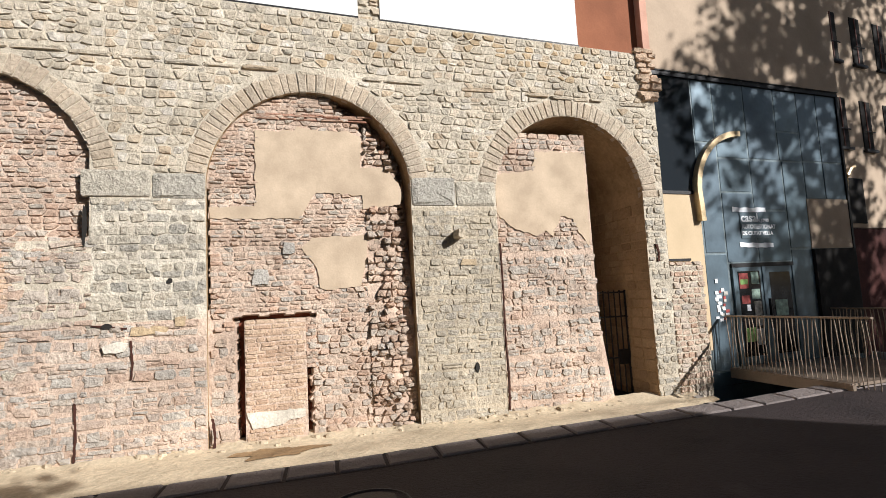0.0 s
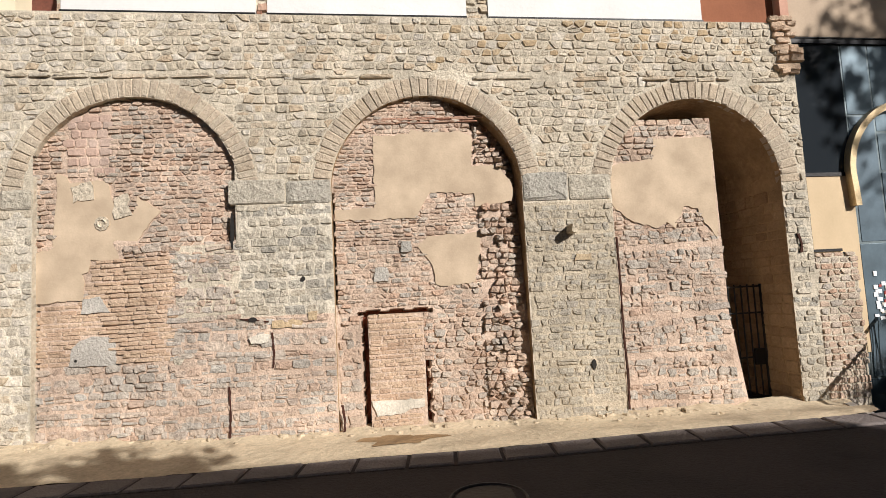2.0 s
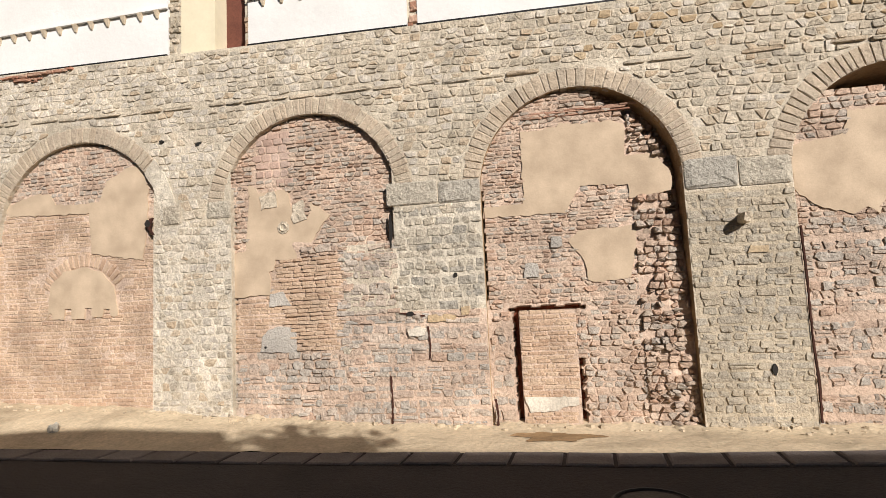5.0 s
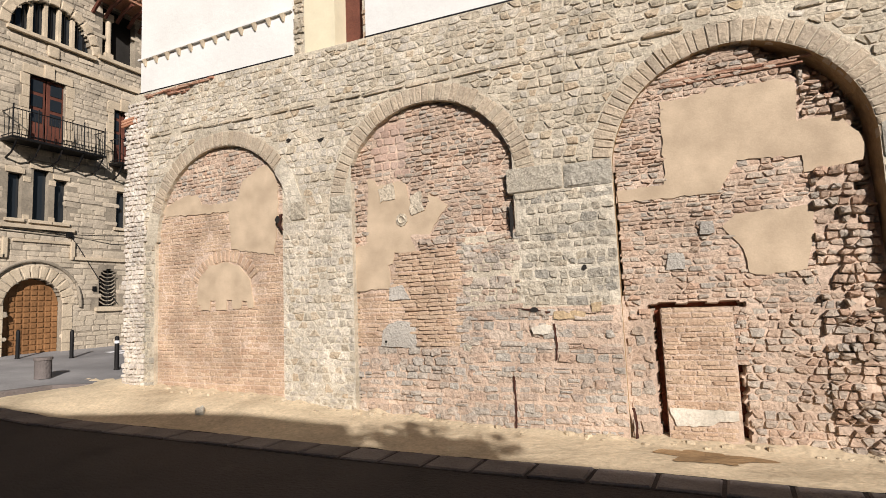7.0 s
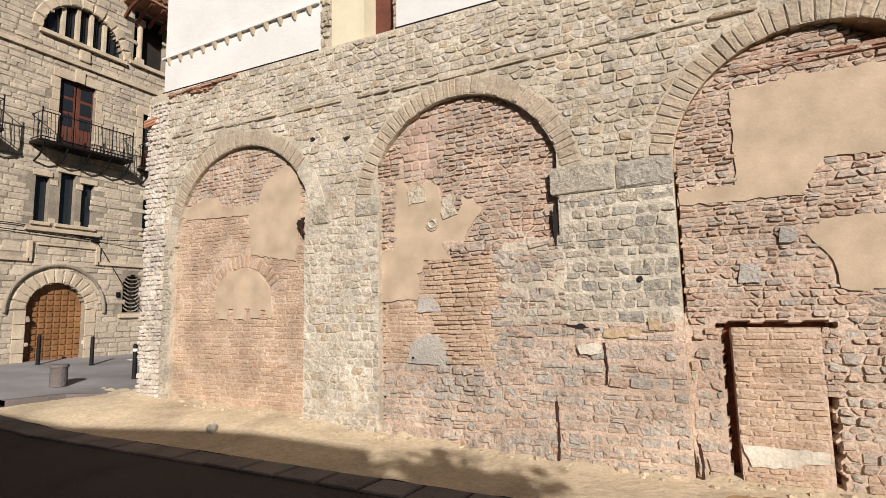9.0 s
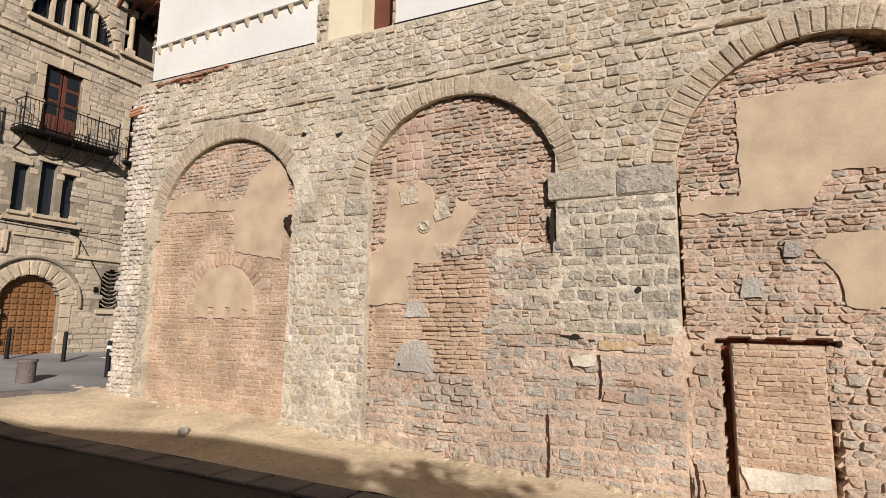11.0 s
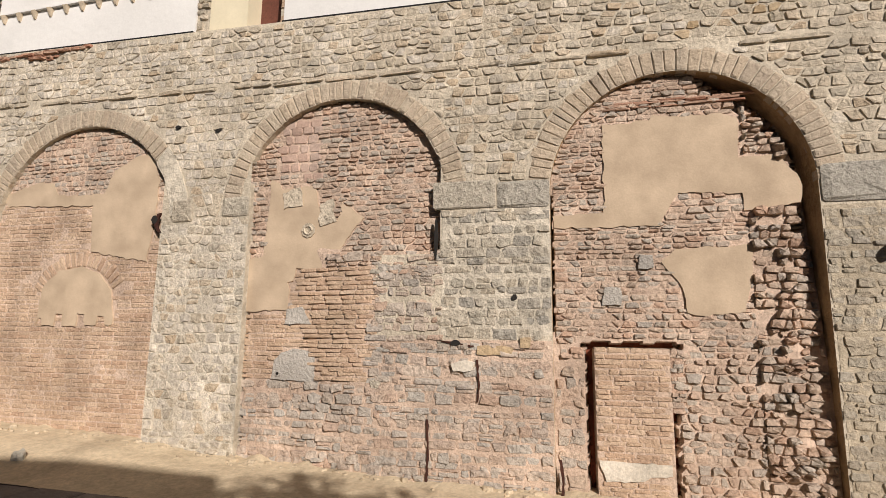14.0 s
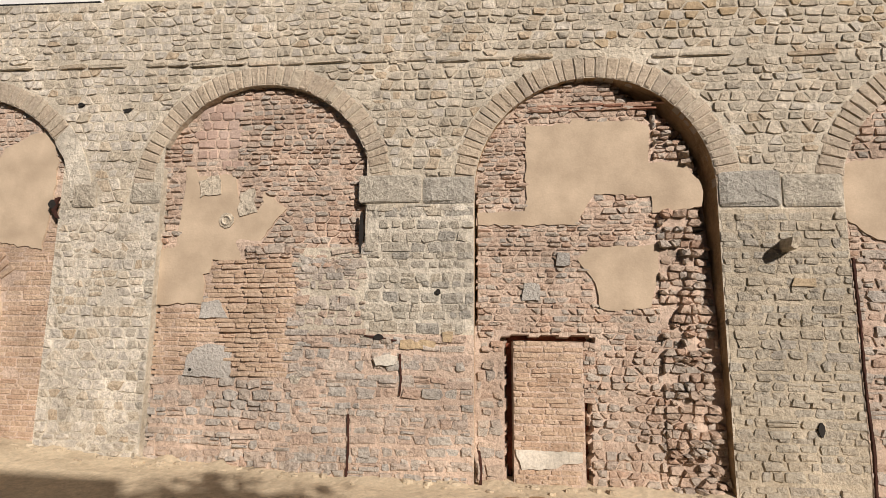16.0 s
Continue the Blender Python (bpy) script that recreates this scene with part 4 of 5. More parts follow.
def strip_z(x, y):
    z = interp(x, KERBZ) + (interp(x, BASE) - interp(x, KERBZ)) * smooth((y - interp(x, KERBY)) / (-0.15 - interp(x, KERBY)))
    return z + 0.018 * noise.noise((x * 2, y * 2, 0)) + 0.01 * noise.noise((x * 9, y * 9, 3)) + 0.05 * max(0, 1 + y / 0.22) * (0.6 + noise.noise((x * 4, 0, 5))) * (y > -0.22)


COLS = 16
for i, x in enumerate(strip_x):
    far = 0.25 if x > WALL_L - 0.02 else 0.28
    for j in range(COLS + 1):
        f = j / COLS
        y = interp(x, KERBY) - 0.01 + (far - interp(x, KERBY) + 0.01) * f
        z = strip_z(x, y)
        end = 9.5 + 0.62 * min(0.0, y)
        strip_v.append((x if x < 8 else 8 + (x - 8) * (end - 8) / 1.62, y, z))
for i in range(len(strip_x) - 1):
    for j in range(COLS):
        a = i * (COLS + 1) + j
        strip_f.append((a, a + COLS + 1, a + COLS + 2, a + 1))
strip = tagged(mesh("ground_strip", strip_v, strip_f, DIRT), "dry sandy earth strip along the wall", "ground", kind="structure")
for p in strip.data.polygons:
    p.use_smooth = True

# kerb slabs
bed_v, bed_f = [], []
for i in range(61):
    x = -10.5 + 20.1 * i / 60
    z = interp(x, KERBZ)
    y = interp(x, KERBY)
    bed_v += [(x, y - 0.49, z - 0.2), (x, y - 0.49, z - 0.012), (x, y + 0.01, z - 0.012), (x, y + 0.01, z - 0.2)]
    if i:
        bed_f += [(4 * i - 4 + k, 4 * i + k, 4 * i + k + 1, 4 * i - 3 + k) for k in range(3)]
kerb = tagged(mesh("kerb", bed_v, bed_f, ASPHALT), "row of granite kerb slabs beside the road", "kerb", kind="structure")
x = -10.4
while x < 12.4:
    w = rng.uniform(0.55, 0.66)
    g = 0.022
    z0, z1 = interp(x, KERBZ), interp(x + w, KERBZ)
    c = 0.02
    ya, yb = interp(x, KERBY) - 0.02, interp(x + w, KERBY) - 0.02
    top = [(x + g - 0.03, ya - 0.44), (x + w - g - 0.03, yb - 0.44), (x + w - g, yb), (x + g, ya)]
    rise = rng.uniform(0.0, 0.012)
    vs = [(a, b, -0.2 + (z0 if i in (0, 3) else z1)) for i, (a, b) in enumerate(top)]
    vs += [(a, b, -0.012 + rise + (z0 if i in (0, 3) else z1)) for i, (a, b) in enumerate(top)]
    mxk, myk = x + w / 2, 0.5 * (ya + yb) - 0.22
    vs += [(a + math.copysign(c, mxk - a), b + math.copysign(c, myk - b), 0.004 + rise + (z0 if i in (0, 3) else z1)) for i, (a, b) in enumerate(top)]
    fs = [(0, 1, 5, 4), (1, 2, 6, 5), (2, 3, 7, 6), (3, 0, 4, 7), (4, 5, 9, 8), (5, 6, 10, 9), (6, 7, 11, 10), (7, 4, 8, 11), (8, 9, 10, 11)]
    mesh("kerb_slab", vs, fs, KERB, kerb)
    x += w

# crumbled footing stones along the wall
crumbs_v, crumbs_f = [], []
for i in range(190):
    x = rng.uniform(-8.6, 8.6)
    if 7.9 < x < 8.8:
        continue
    y = -abs(rng.gauss(0, 0.13)) - 0.02
    s = rng.uniform(0.015, 0.06) * (1.3 if y > -0.1 else 0.7)
    z = interp(x, BASE) + (interp(x, KERBZ) - interp(x, BASE)) * (1 - smooth((y + 1.45) / 1.3))
    o = [(s * math.cos(a) * rng.uniform(0.7, 1.3), s * 0.8 * math.sin(a) * rng.uniform(0.7, 1.2)) for a in (k * math.pi / 4 for k in range(8))]
    v, f = stone_block(o, 0, s * 0.7, 0.03)
    b = len(crumbs_v)
    crumbs_v += [(x + px, y + pz, z - py) for px, py, pz in v]
    crumbs_f += [tuple(b + k for k in face) for face in f]
tagged(mesh("footing_rubble", crumbs_v, crumbs_f, DIRTSTONE, strip), "crumbled earth-coloured stones at the wall foot", kind="stuff")

# ---- shade givers behind the way ----
ROOFLINE = [(-60, -0.3), (-60, 7.74), (1.7, 7.74), (4.6, 8.2), (6.0, 8.3), (7.95, 8.3), (7.98, 7.76), (17.5, 7.74), (17.5, -0.3)]
n = len(ROOFLINE)
row = tagged(mesh("house_row", [(x, y, z) for y in (-14, -26) for x, z in ROOFLINE], [tuple(range(n)), tuple(range(2 * n - 1, n - 1, -1))] + [(i, i + n, (i + 1) % n + n, (i + 1) % n) for i in range(n)], PLAINWALL), "plain rendered houses across the road", "house", kind="structure")


def tree(x, y, trunk_h, crown_z, radius, clumps, seed, label):
    r = random.Random(seed)
    t = empty("tree", x, y, ground_z(x, y))
    tagged(t, label, "tree")
    z0 = ground_z(x, y)
    under(tube("trunk", [(x, y, z0 - 0.1), (x + 0.05, y, z0 + trunk_h * 0.5), (x - 0.05, y + 0.05, z0 + trunk_h)], [0.24, 0.19, 0.14], BARK), t)
    verts, faces = [], []
    for i in range(9):
        a, e = r.uniform(0, 6.28), r.uniform(0.4, 1.2)
        d = Vector((math.cos(a) * math.cos(e), math.sin(a) * math.cos(e), math.sin(e)))
        s = Vector((x - 0.05, y + 0.05, z0 + trunk_h - 0.2))
        under(tube("limb", [s, s + d * radius * 0.5, s + d * radius * 1.05 + Vector((0, 0, 0.3))], [0.09, 0.055, 0.02], BARK, sides=6), t)
    for i in range(clumps):
        d = Vector((r.gauss(0, 1), r.gauss(0, 1), r.gauss(0, 0.9))).normalized() * radius * r.uniform(0.35, 1.05)
        c = Vector((x, y, crown_z)) + d
        for k in range(16):
            p = c + Vector((r.gauss(0, 0.22), r.gauss(0, 0.22), r.gauss(0, 0.2)))
            u = Vector((r.uniform(-1, 1), r.uniform(-1, 1), r.uniform(-1, 1))).normalized() * r.uniform(0.09, 0.17)
            w = u.cross(Vector((r.uniform(-1, 1), r.uniform(-1, 1), 1))).normalized() * u.length * 0.8
            b = len(verts)
            verts += [tuple(p - u), tuple(p - w * 0.9), tuple(p + u), tuple(p + w * 0.9)]
            faces.append((b, b + 1, b + 2, b + 3))
    under(mesh("crown", verts, faces, LEAF), t)
    return t


# ---- upper house above the wall ----
upper = empty("upper_house", 0, 0.1, 6.4)
tagged(upper, "white-rendered upper storey with stone strips above the wall", "house")


def panel_on_top(name, x0, x1, mat, front=0.06, lift=0.025, top=11.0, label=""):
    ob = mesh(name, *boxes((x0, x1, front, 0.85, 0, top)), mat, None, label)
    for v in ob.data.vertices:
        if v.co.z < 1:
            v.co.z = wall_top(v.co.x) + lift
    return under(ob, upper)


panel_on_top("white_panel", -8.62, -4.27, WHITEWALL)
panel_on_top("cream_panel", -4.02, -3.32, CREAMWALL, 0.09)
# recess with a plain dark brown back
panel_on_top("dark_recess", -3.32, -2.72, REDWOOD, 0.45, label="deep recess with brown boarding")
panel_on_top("white_panel", -2.64, 0.30, WHITEWALL)
panel_on_top("white_panel", 0.48, 3.66, WHITEWALL)
panel_on_top("white_panel", 4.02, 7.66, WHITEWALL)
panel_on_top("rust_panel", 7.69, 9.02, RUSTWALL, 0.16, label="rust-red rendered strip of wall")
panel_on_top("pink_strip", 9.02, 9.17, PINKWALL, 0.0, 0.05, label="pink rendered corner strip")
for x0, x1, mat in ((-4.27, -4.02, STONE), (0.30, 0.48, REDBRICK), (3.66, 4.02, STONE), (-2.72, -2.62, BRICK)):
    strip_ob = panel_on_top("stone_strip", x0, x1, MORTAR, 0.10, 0.0)
    rows_here = courses(x0 + 0.01, x1, wall_top(x0), 8.2, (0.09, 0.16), (0.12, 0.24), 0.006, 1.2, lambda x, z: x0 - 0.02 < x < x1 + 0.02, lambda x, z: (min(max(x, x0 + 0.005), x1 - 0.005), z))
    for o in rows_here:
        v, f = stone_block(o, 0.10, rng.uniform(0.015, 0.05))
        b = mesh("stone", v, f, mat, strip_ob)
under(mesh("roof_ledge", *boxes((-8.66, -4.27, 0.0, 0.06, 7.525, 7.56), (-2.64, 0.30, 0.0, 0.06, 7.425, 7.46)), WHITEWALL), upper)
x = -8.5
while x < 0.2:
    if not -4.4 < x < -2.6:
        z = 7.52 if x < -4 else 7.42
        under(mesh("bracket", [(x, -0.015, z), (x + 0.10, -0.015, z), (x + 0.10, 0.07, z), (x, 0.07, z), (x + 0.035, 0.03, z - 0.14), (x + 0.065, 0.03, z - 0.14), (x + 0.065, 0.07, z - 0.16), (x + 0.035, 0.07, z - 0.16)], [(0, 1, 5, 4), (1, 2, 6, 5), (3, 0, 4, 7), (4, 5, 6, 7), (0, 3, 2, 1)], DRESSED), upper)
    x += 0.36
# black strips that draw the shadow line under the white panels
for x0, x1 in ((-8.62, -4.27), (-2.64, 0.30), (0.48, 3.66), (4.02, 7.66)):
    ob = under(mesh("drip_edge", *boxes((x0, x1, 0.02, 0.08, 0, 0.03)), DARKMETAL), upper)
    for v in ob.data.vertices:
        v.co.z += wall_top(v.co.x) + 0.012

# red brick and tile remnants at the wall's ends
red_top = courses(-8.25, -6.4, 6.36, 6.66, (0.045, 0.06), (0.12, 0.26), 0.005, 1.3, lambda x, z: wall_top(x) - 0.16 - 0.05 * math.sin(5 * x) < z < wall_top(x) + 0.02)
lay("red_brick", [stone_block(o, -0.012, rng.uniform(0.02, 0.06)) for o in red_top], REDBRICK, wall)
red_end = courses(8.86, 9.17, 5.3, 6.3, (0.09, 0.13), (0.16, 0.3), 0.006, 1.0, lambda x, z: 8.84 < x < 9.2)
lay("red_brick", [stone_block(o, -0.03, rng.uniform(0.02, 0.07)) for o in red_end], BRICK, wall)
for z in (6.0, 6.06, 6.12):
    tube("roof_tile", [(-8.95 + 0.02 * (z - 6), -0.14, z), (-8.7, -0.05, z + 0.08), (-8.55, 0.0, z + 0.1)], 0.03, ROOFTILE, wall, "stub of terracotta tile")

# single marks on the wall
v, f = stone_block([(5.04, 2.80), (5.08, 2.77), (5.16, 2.78), (5.19, 2.82), (5.19, 2.90), (5.15, 2.93), (5.07, 2.92), (5.04, 2.88)], -0.06, 0.2, 0.1)
mesh("spout", v, f, STONE, wall, "projecting stone water spout")
for poly, mat, y, t in (([(5.14, 2.36), (5.18, 2.45), (5.42, 2.46), (5.40, 2.36)], OCHRE, 0.0, 0.032), ([(0.14, 1.36), (0.12, 1.44), (0.3, 1.5), (0.42, 1.45), (0.36, 1.35)], WHITESTONE, 0.0, 0.06), ([(0.44, 1.56), (0.46, 1.68), (0.9, 1.66), (0.88, 1.58)], OCHRE, 0.0, 0.03), ([(0.98, 1.66), (0.98, 1.78), (1.12, 1.77), (1.1, 1.65)], OCHRE, 0.0, 0.04)):
    slab("odd_stone", poly, y, t, mat, wall, "single odd stone in the wall", 0.012)
# putlog holes as raised black patches, their shade painted on
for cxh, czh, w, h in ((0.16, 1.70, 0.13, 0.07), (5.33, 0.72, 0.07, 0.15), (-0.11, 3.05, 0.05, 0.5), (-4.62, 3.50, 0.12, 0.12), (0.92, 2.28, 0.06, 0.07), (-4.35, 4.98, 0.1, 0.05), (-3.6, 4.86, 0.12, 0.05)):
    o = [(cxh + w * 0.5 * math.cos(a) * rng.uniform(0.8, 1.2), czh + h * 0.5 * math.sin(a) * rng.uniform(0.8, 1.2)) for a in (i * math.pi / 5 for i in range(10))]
    slab("hole", o, 0.0, 0.036, DARK, wall, "near-black patch painted as a shaded putlog hole", 0.004)

# cracks and joints: raised strips whose dark colour paints the shade inside
for points, width in (([(-0.20, -0.04), (-0.18, 0.35), (-0.19, 0.74)], 0.022), ([(0.45, 0.98), (0.47, 1.2), (0.44, 1.5)], 0.022), ([(1.45, -0.12), (1.47, 0.1), (1.44, 0.36)], 0.035), ([(-0.02, 1.72), (0.2, 1.69), (0.4, 1.66)], 0.02), ([(8.9, 2.62), (8.95, 2.45), (8.93, 2.3)], 0.04), ([(-4.55, 3.6), (-4.6, 3.42), (-4.52, 3.3)], 0.05), ([(5.845, 0.0), (5.86, 0.6), (5.84, 1.2), (5.855, 1.9), (5.845, 2.7)], 0.022)):
    left = [(px - width * rng.uniform(0.3, 0.7), pz) for px, pz in points]
    right = [(px + width * rng.uniform(0.3, 0.7), pz + (0.02 if points[0][1] == points[-1][1] else 0)) for px, pz in points]
    if abs(points[0][0] - points[-1][0]) > abs(points[0][1] - points[-1][1]):
        left = [(px, pz - width * 0.5) for px, pz in points]
        right = [(px, pz + width * 0.5) for px, pz in points]
    slab("open_joint", left + right[::-1], 0.0, 0.034, GAPDARK, wall, "raised dark strip painted as a shaded open joint", 0.006, 0.05)

# ---- iron gate in the passage ----
gate = empty("iron_gate", 8.2, 0.75, -0.25)
tagged(gate, "black iron bar gate closed in the arched passage", "gate")
for i in range(9):
    x = 7.74 + 0.96 * i / 8
    under(tube("bar", [(x, 0.75, -0.25), (x, 0.75, 1.82)], 0.014 if 0 < i < 8 else 0.022, DARKMETAL, sides=6), gate)
for z in (-0.12, 0.55, 1.32, 1.78):
    under(tube("rail", [(7.66, 0.75, z), (8.72, 0.75, z)], 0.017, DARKMETAL, sides=6), gate)
under(box("lock_box", (8.48, 8.66, 0.71, 0.79, 0.42, 0.70), DARKMETAL, bevel=0.01), gate)
tagged(mesh("floor_passage", *boxes((5.83, 8.72, 0.15, 2.6, -0.5, -0.25)), DIRT), "earth floor of the passage", "floor", kind="structure")

# ---- zinc-clad entrance building ----
ent = empty("entrance_building", 9.18, 0.12, 0.0)
ent.rotation_euler = (0, 0, radians(4.0))
tagged(ent, "modern entrance clad in blue-grey zinc sheets under a beige upper wall", "building")


def onto(ob, parent=None):
    ob.parent = parent or ent
    return ob


onto(mesh("zinc_backing", *boxes((0.0, 5.3, 0.016, 0.4, -2.4, 6.0)), SEAM))
SHEETS = [(1.03, 1.54, 4.65, 5.9), (1.57, 2.40, 4.35, 5.9), (2.43, 3.28, 4.36, 5.9), (3.31, 3.98, 5.0, 5.9), (4.01, 4.60, 4.38, 5.9), (4.63, 5.28, 4.38, 5.9),
          (1.03, 1.54, 2.44, 4.62), (1.57, 2.40, 3.66, 4.32), (2.43, 3.33, 3.30, 4.33), (3.31, 3.98, 4.36, 4.97), (3.36, 3.98, 2.50, 4.33), (4.01, 4.60, 3.56, 4.35), (4.63, 5.28, 3.56, 4.35),
          (1.57, 2.40, 2.24, 3.63), (2.43, 3.33, 2.24, 3.27), (0.98, 1.54, 0.2, 2.41), (0.80, 1.60, -2.3, 0.17), (3.36, 3.98, 0.2, 2.47), (1.60, 5.28, -2.3, 0.17)]
for a, b, c, d in SHEETS:
    onto(box("zinc_sheet", (a + 0.006, b - 0.006, rng.uniform(0, 0.008), 0.03, c + 0.006, d - 0.006), ZINC, bevel=0.004))
onto(box("glass_pane", (0.07, 1.0, 0.01, 0.05, 3.64, 5.89), GLASS, label="dark tinted glass pane"))
for span in ((0.0, 0.06, -0.03, 0.05, 2.3, 5.95), (0.06, 1.0, -0.02, 0.05, 3.58, 3.64), (0.0, 5.32, -0.04, 0.06, 5.9, 5.98), (0.06, 0.60, -0.03, 0.02, 2.30, 2.345), (5.28, 5.34, -0.03, 0.06, 0.2, 5.95)):
    onto(box("frame_bar", span, DARKMETAL))
onto(box("sand_panel", (0.07, 0.97, 0.0, 0.06, 0.6, 3.58), SANDWALL, label="sand-yellow rendered panel"))
onto(box("side_wall", (3.98, 5.28, -0.01, 0.06, 2.48, 3.55), BEIGEWALL, label="beige rendered wall"))
# dark stone; the near-black colour also holds the deep shade here
onto(box("side_base", (3.98, 5.28, -0.06, 0.06, 0.2, 2.47), DARK, label="dark stone wall with deep shade in its colour"))
onto(box("upper_wall", (-0.02, 5.32, -0.07, 0.5, 6.0, 13.0), BEIGEWALL, label="plain beige rendered wall"))
onto(box("soffit", (0.0, 5.32, -0.06, 0.3, 5.985, 6.03), DARKMETAL))
# brass half arch
band_v, band_f = [], []
path = [(0.92, 3.05), (0.90, 3.4)] + [(2.08 - 1.2 * math.cos(a), 3.62 + 1.2 * math.sin(a)) for a in (math.pi / 2 * i / 14 for i in range(15))]
for i, (s, z) in enumerate(path):
    p, q = path[max(0, i - 1)], path[min(len(path) - 1, i + 1)]
    d = Vector((q[0] - p[0], q[1] - p[1])).normalized()
    nrm = Vector((-d.y, d.x)) * 0.055
    band_v += [(s + nrm.x, -0.13, z + nrm.y), (s - nrm.x, -0.13, z - nrm.y), (s - nrm.x, 0.0, z - nrm.y), (s + nrm.x, 0.0, z + nrm.y)]
    if i:
        b = 4 * i
        band_f += [(b - 4 + k, b - 4 + (k + 1) % 4, b + (k + 1) % 4, b + k) for k in range(4)]
band_f += [(0, 1, 2, 3), tuple(len(band_v) - 4 + k for k in (3, 2, 1, 0))]
onto(mesh("brass_arch", band_v, band_f, BRASS, None, "half arch of a brushed brass band"))
# doors
door = onto(box("door_frame", (1.62, 3.34, -0.02, 0.05, 2.14, 2.22), DARKMETAL, label="grey metal door frame"))
for a, b in ((1.62, 1.68), (2.42, 2.50), (3.28, 3.34)):
    onto(box("door_post", (a, b, -0.03, 0.05, 0.27, 2.14), ZINC))
leaf = onto(box("door_leaf", (1.685, 2.415, -0.012, 0.012, 0.275, 2.135), ZINC, label="glazed door leaf covered with notices"))
onto(box("pane", (1.76, 2.35, -0.016, -0.010, 0.40, 2.06), GLASSDARK), leaf)
for a, b, c, d, mat in ((1.78, 2.02, 1.72, 2.02, RED), (1.80, 2.0, 1.80, 1.9, GREEN), (1.80, 2.02, 1.42, 1.58, RED), (1.92, 2.02, 1.28, 1.4, WHITE), (2.10, 2.30, 1.80, 2.04, MINT), (2.08, 2.30, 1.50, 1.70, MINT), (2.12, 2.31, 1.18, 1.46, PAPER), (2.12, 2.31, 0.98, 1.14, PAPER), (1.84, 2.12, 0.68, 0.95, GREEN), (2.12, 2.30, 0.60, 0.92, PAPER)):
    lift = 0.003 if (a, mat) == (1.80, GREEN) else 0.0
    onto(box("notice", (a, b, -0.022 - lift, -0.0165, c, d), mat), leaf)
right_leaf = onto(box("door_leaf", (2.505, 3.275, -0.012, 0.012, 0.275, 2.135), ZINC, label="grey metal door leaf with a dark pane"))
onto(box("pane", (2.62, 3.20, -0.016, -0.010, 0.40, 2.02), GLASSDARK), right_leaf)
onto(box("notice", (2.70, 3.05, -0.022, -0.0165, 1.14, 1.46), MINT), right_leaf)
onto(box("handle", (2.53, 2.56, -0.06, -0.012, 0.9, 1.5), DARKMETAL), right_leaf)
for i in range(24):
    a = 1.24 + 0.10 * math.sin(i * 2.4) + rng.uniform(-0.04, 0.04)
    c = 1.12 + 0.62 * i / 24 + (0.14 if i == 23 else 0)
    onto(box("sticker", (a, a + rng.uniform(0.05, 0.1), -0.006 - 0.002 * (i % 3), 0.0, c, c + rng.uniform(0.04, 0.085)), (WHITE, RED, WHITE, WHITE, PAPER)[i % 5]))
# sign
sign = onto(box("sign_board", (1.98, 2.74, -0.012, 0.0, 2.72, 3.24), ZINC, label="blue-grey sign with white lettering"))


def lettering(text, s, z, size):
    c = bpy.data.curves.new("lettering", "FONT")
    c.body, c.size, c.extrude, c.align_x, c.offset = text, size, 0.002, "LEFT", 0.004
    c.materials.append(WHITE)
    ob = new("lettering", c)
    ob.parent = sign
    ob.matrix_basis = pose(s, -0.016, z, 90, 0, 0)
    return ob


lettering("casal", 2.0, 3.05, 0.25)
lettering("DE JOVES", 2.42, 3.05, 0.085)
lettering("AUTOGESTIONAT", 2.0, 2.91, 0.115)
lettering("DE CIUTAT VELLA", 2.0, 2.78, 0.105)
for z, s in ((3.30, 1.80), (2.58, 1.92)):
    v = []
    for i in range(9):
        f = i / 8
        wob = 0.012 * math.sin(3 * f + z)
        v += [(s + 0.92 * f, -0.008, z + wob - 0.05 + 0.01 * (i % 2)), (s + 0.92 * f, -0.008, z + wob + 0.055 - 0.008 * (i % 3))]
    onto(mesh("brush_stroke", v, [(2 * i, 2 * i + 2, 2 * i + 3, 2 * i + 1) for i in range(8)], WHITE, None, "white painted brush stroke"))

# ---- footbridge to the entrance ----
bridge = empty("footbridge", 11.5, -1.0, 0.27)
tagged(bridge, "steel footbridge with wavy rust-brown bar railings over the pit", "footbridge")
for i in range(14):
    y0 = -2.1 + 2.2 * i / 14
    under(box("deck_board", (10.42, 13.1, y0, y0 + 0.15, 0.22, 0.265), RAILMETAL), bridge)
for x in (10.40, 13.06):
    under(box("beam", (x, x + 0.06, -2.15, 0.1, 0.08, 0.25), RAILMETAL, label="rust-brown edge beam"), bridge)


def railing(x0, x1, y0, y1, z):
    n = 34
    under(mesh("handrail", *boxes((-0.03, 0.03, 0, 1, 0, 0.03)), RAILMETAL), bridge)
    rail = bridge.children[-1]
    rail.data.transform(Matrix(((1, (x1 - x0), 0, x0), (0, (y1 - y0), 0, y0), (0, 0, 1, z + 0.94), (0, 0, 0, 1))))
    for i in range(n):
        f = i / (n - 1)
        x, y = x0 + (x1 - x0) * f, y0 + (y1 - y0) * f
        a = rng.uniform(0, 6)
        pts = [(x + 0.008 * math.sin(a + 4 * t), y + 0.022 * math.sin(a + 5 * t), z - 0.1 + 1.04 * t) for t in (0, 0.2, 0.4, 0.6, 0.8, 1)]
        under(tube("bar", pts, 0.009, RAILMETAL, sides=5), bridge)


railing(10.42, 10.66, 0.08, -2.35, 0.27)
railing(13.08, 13.1, 0.08, -2.35, 0.27)

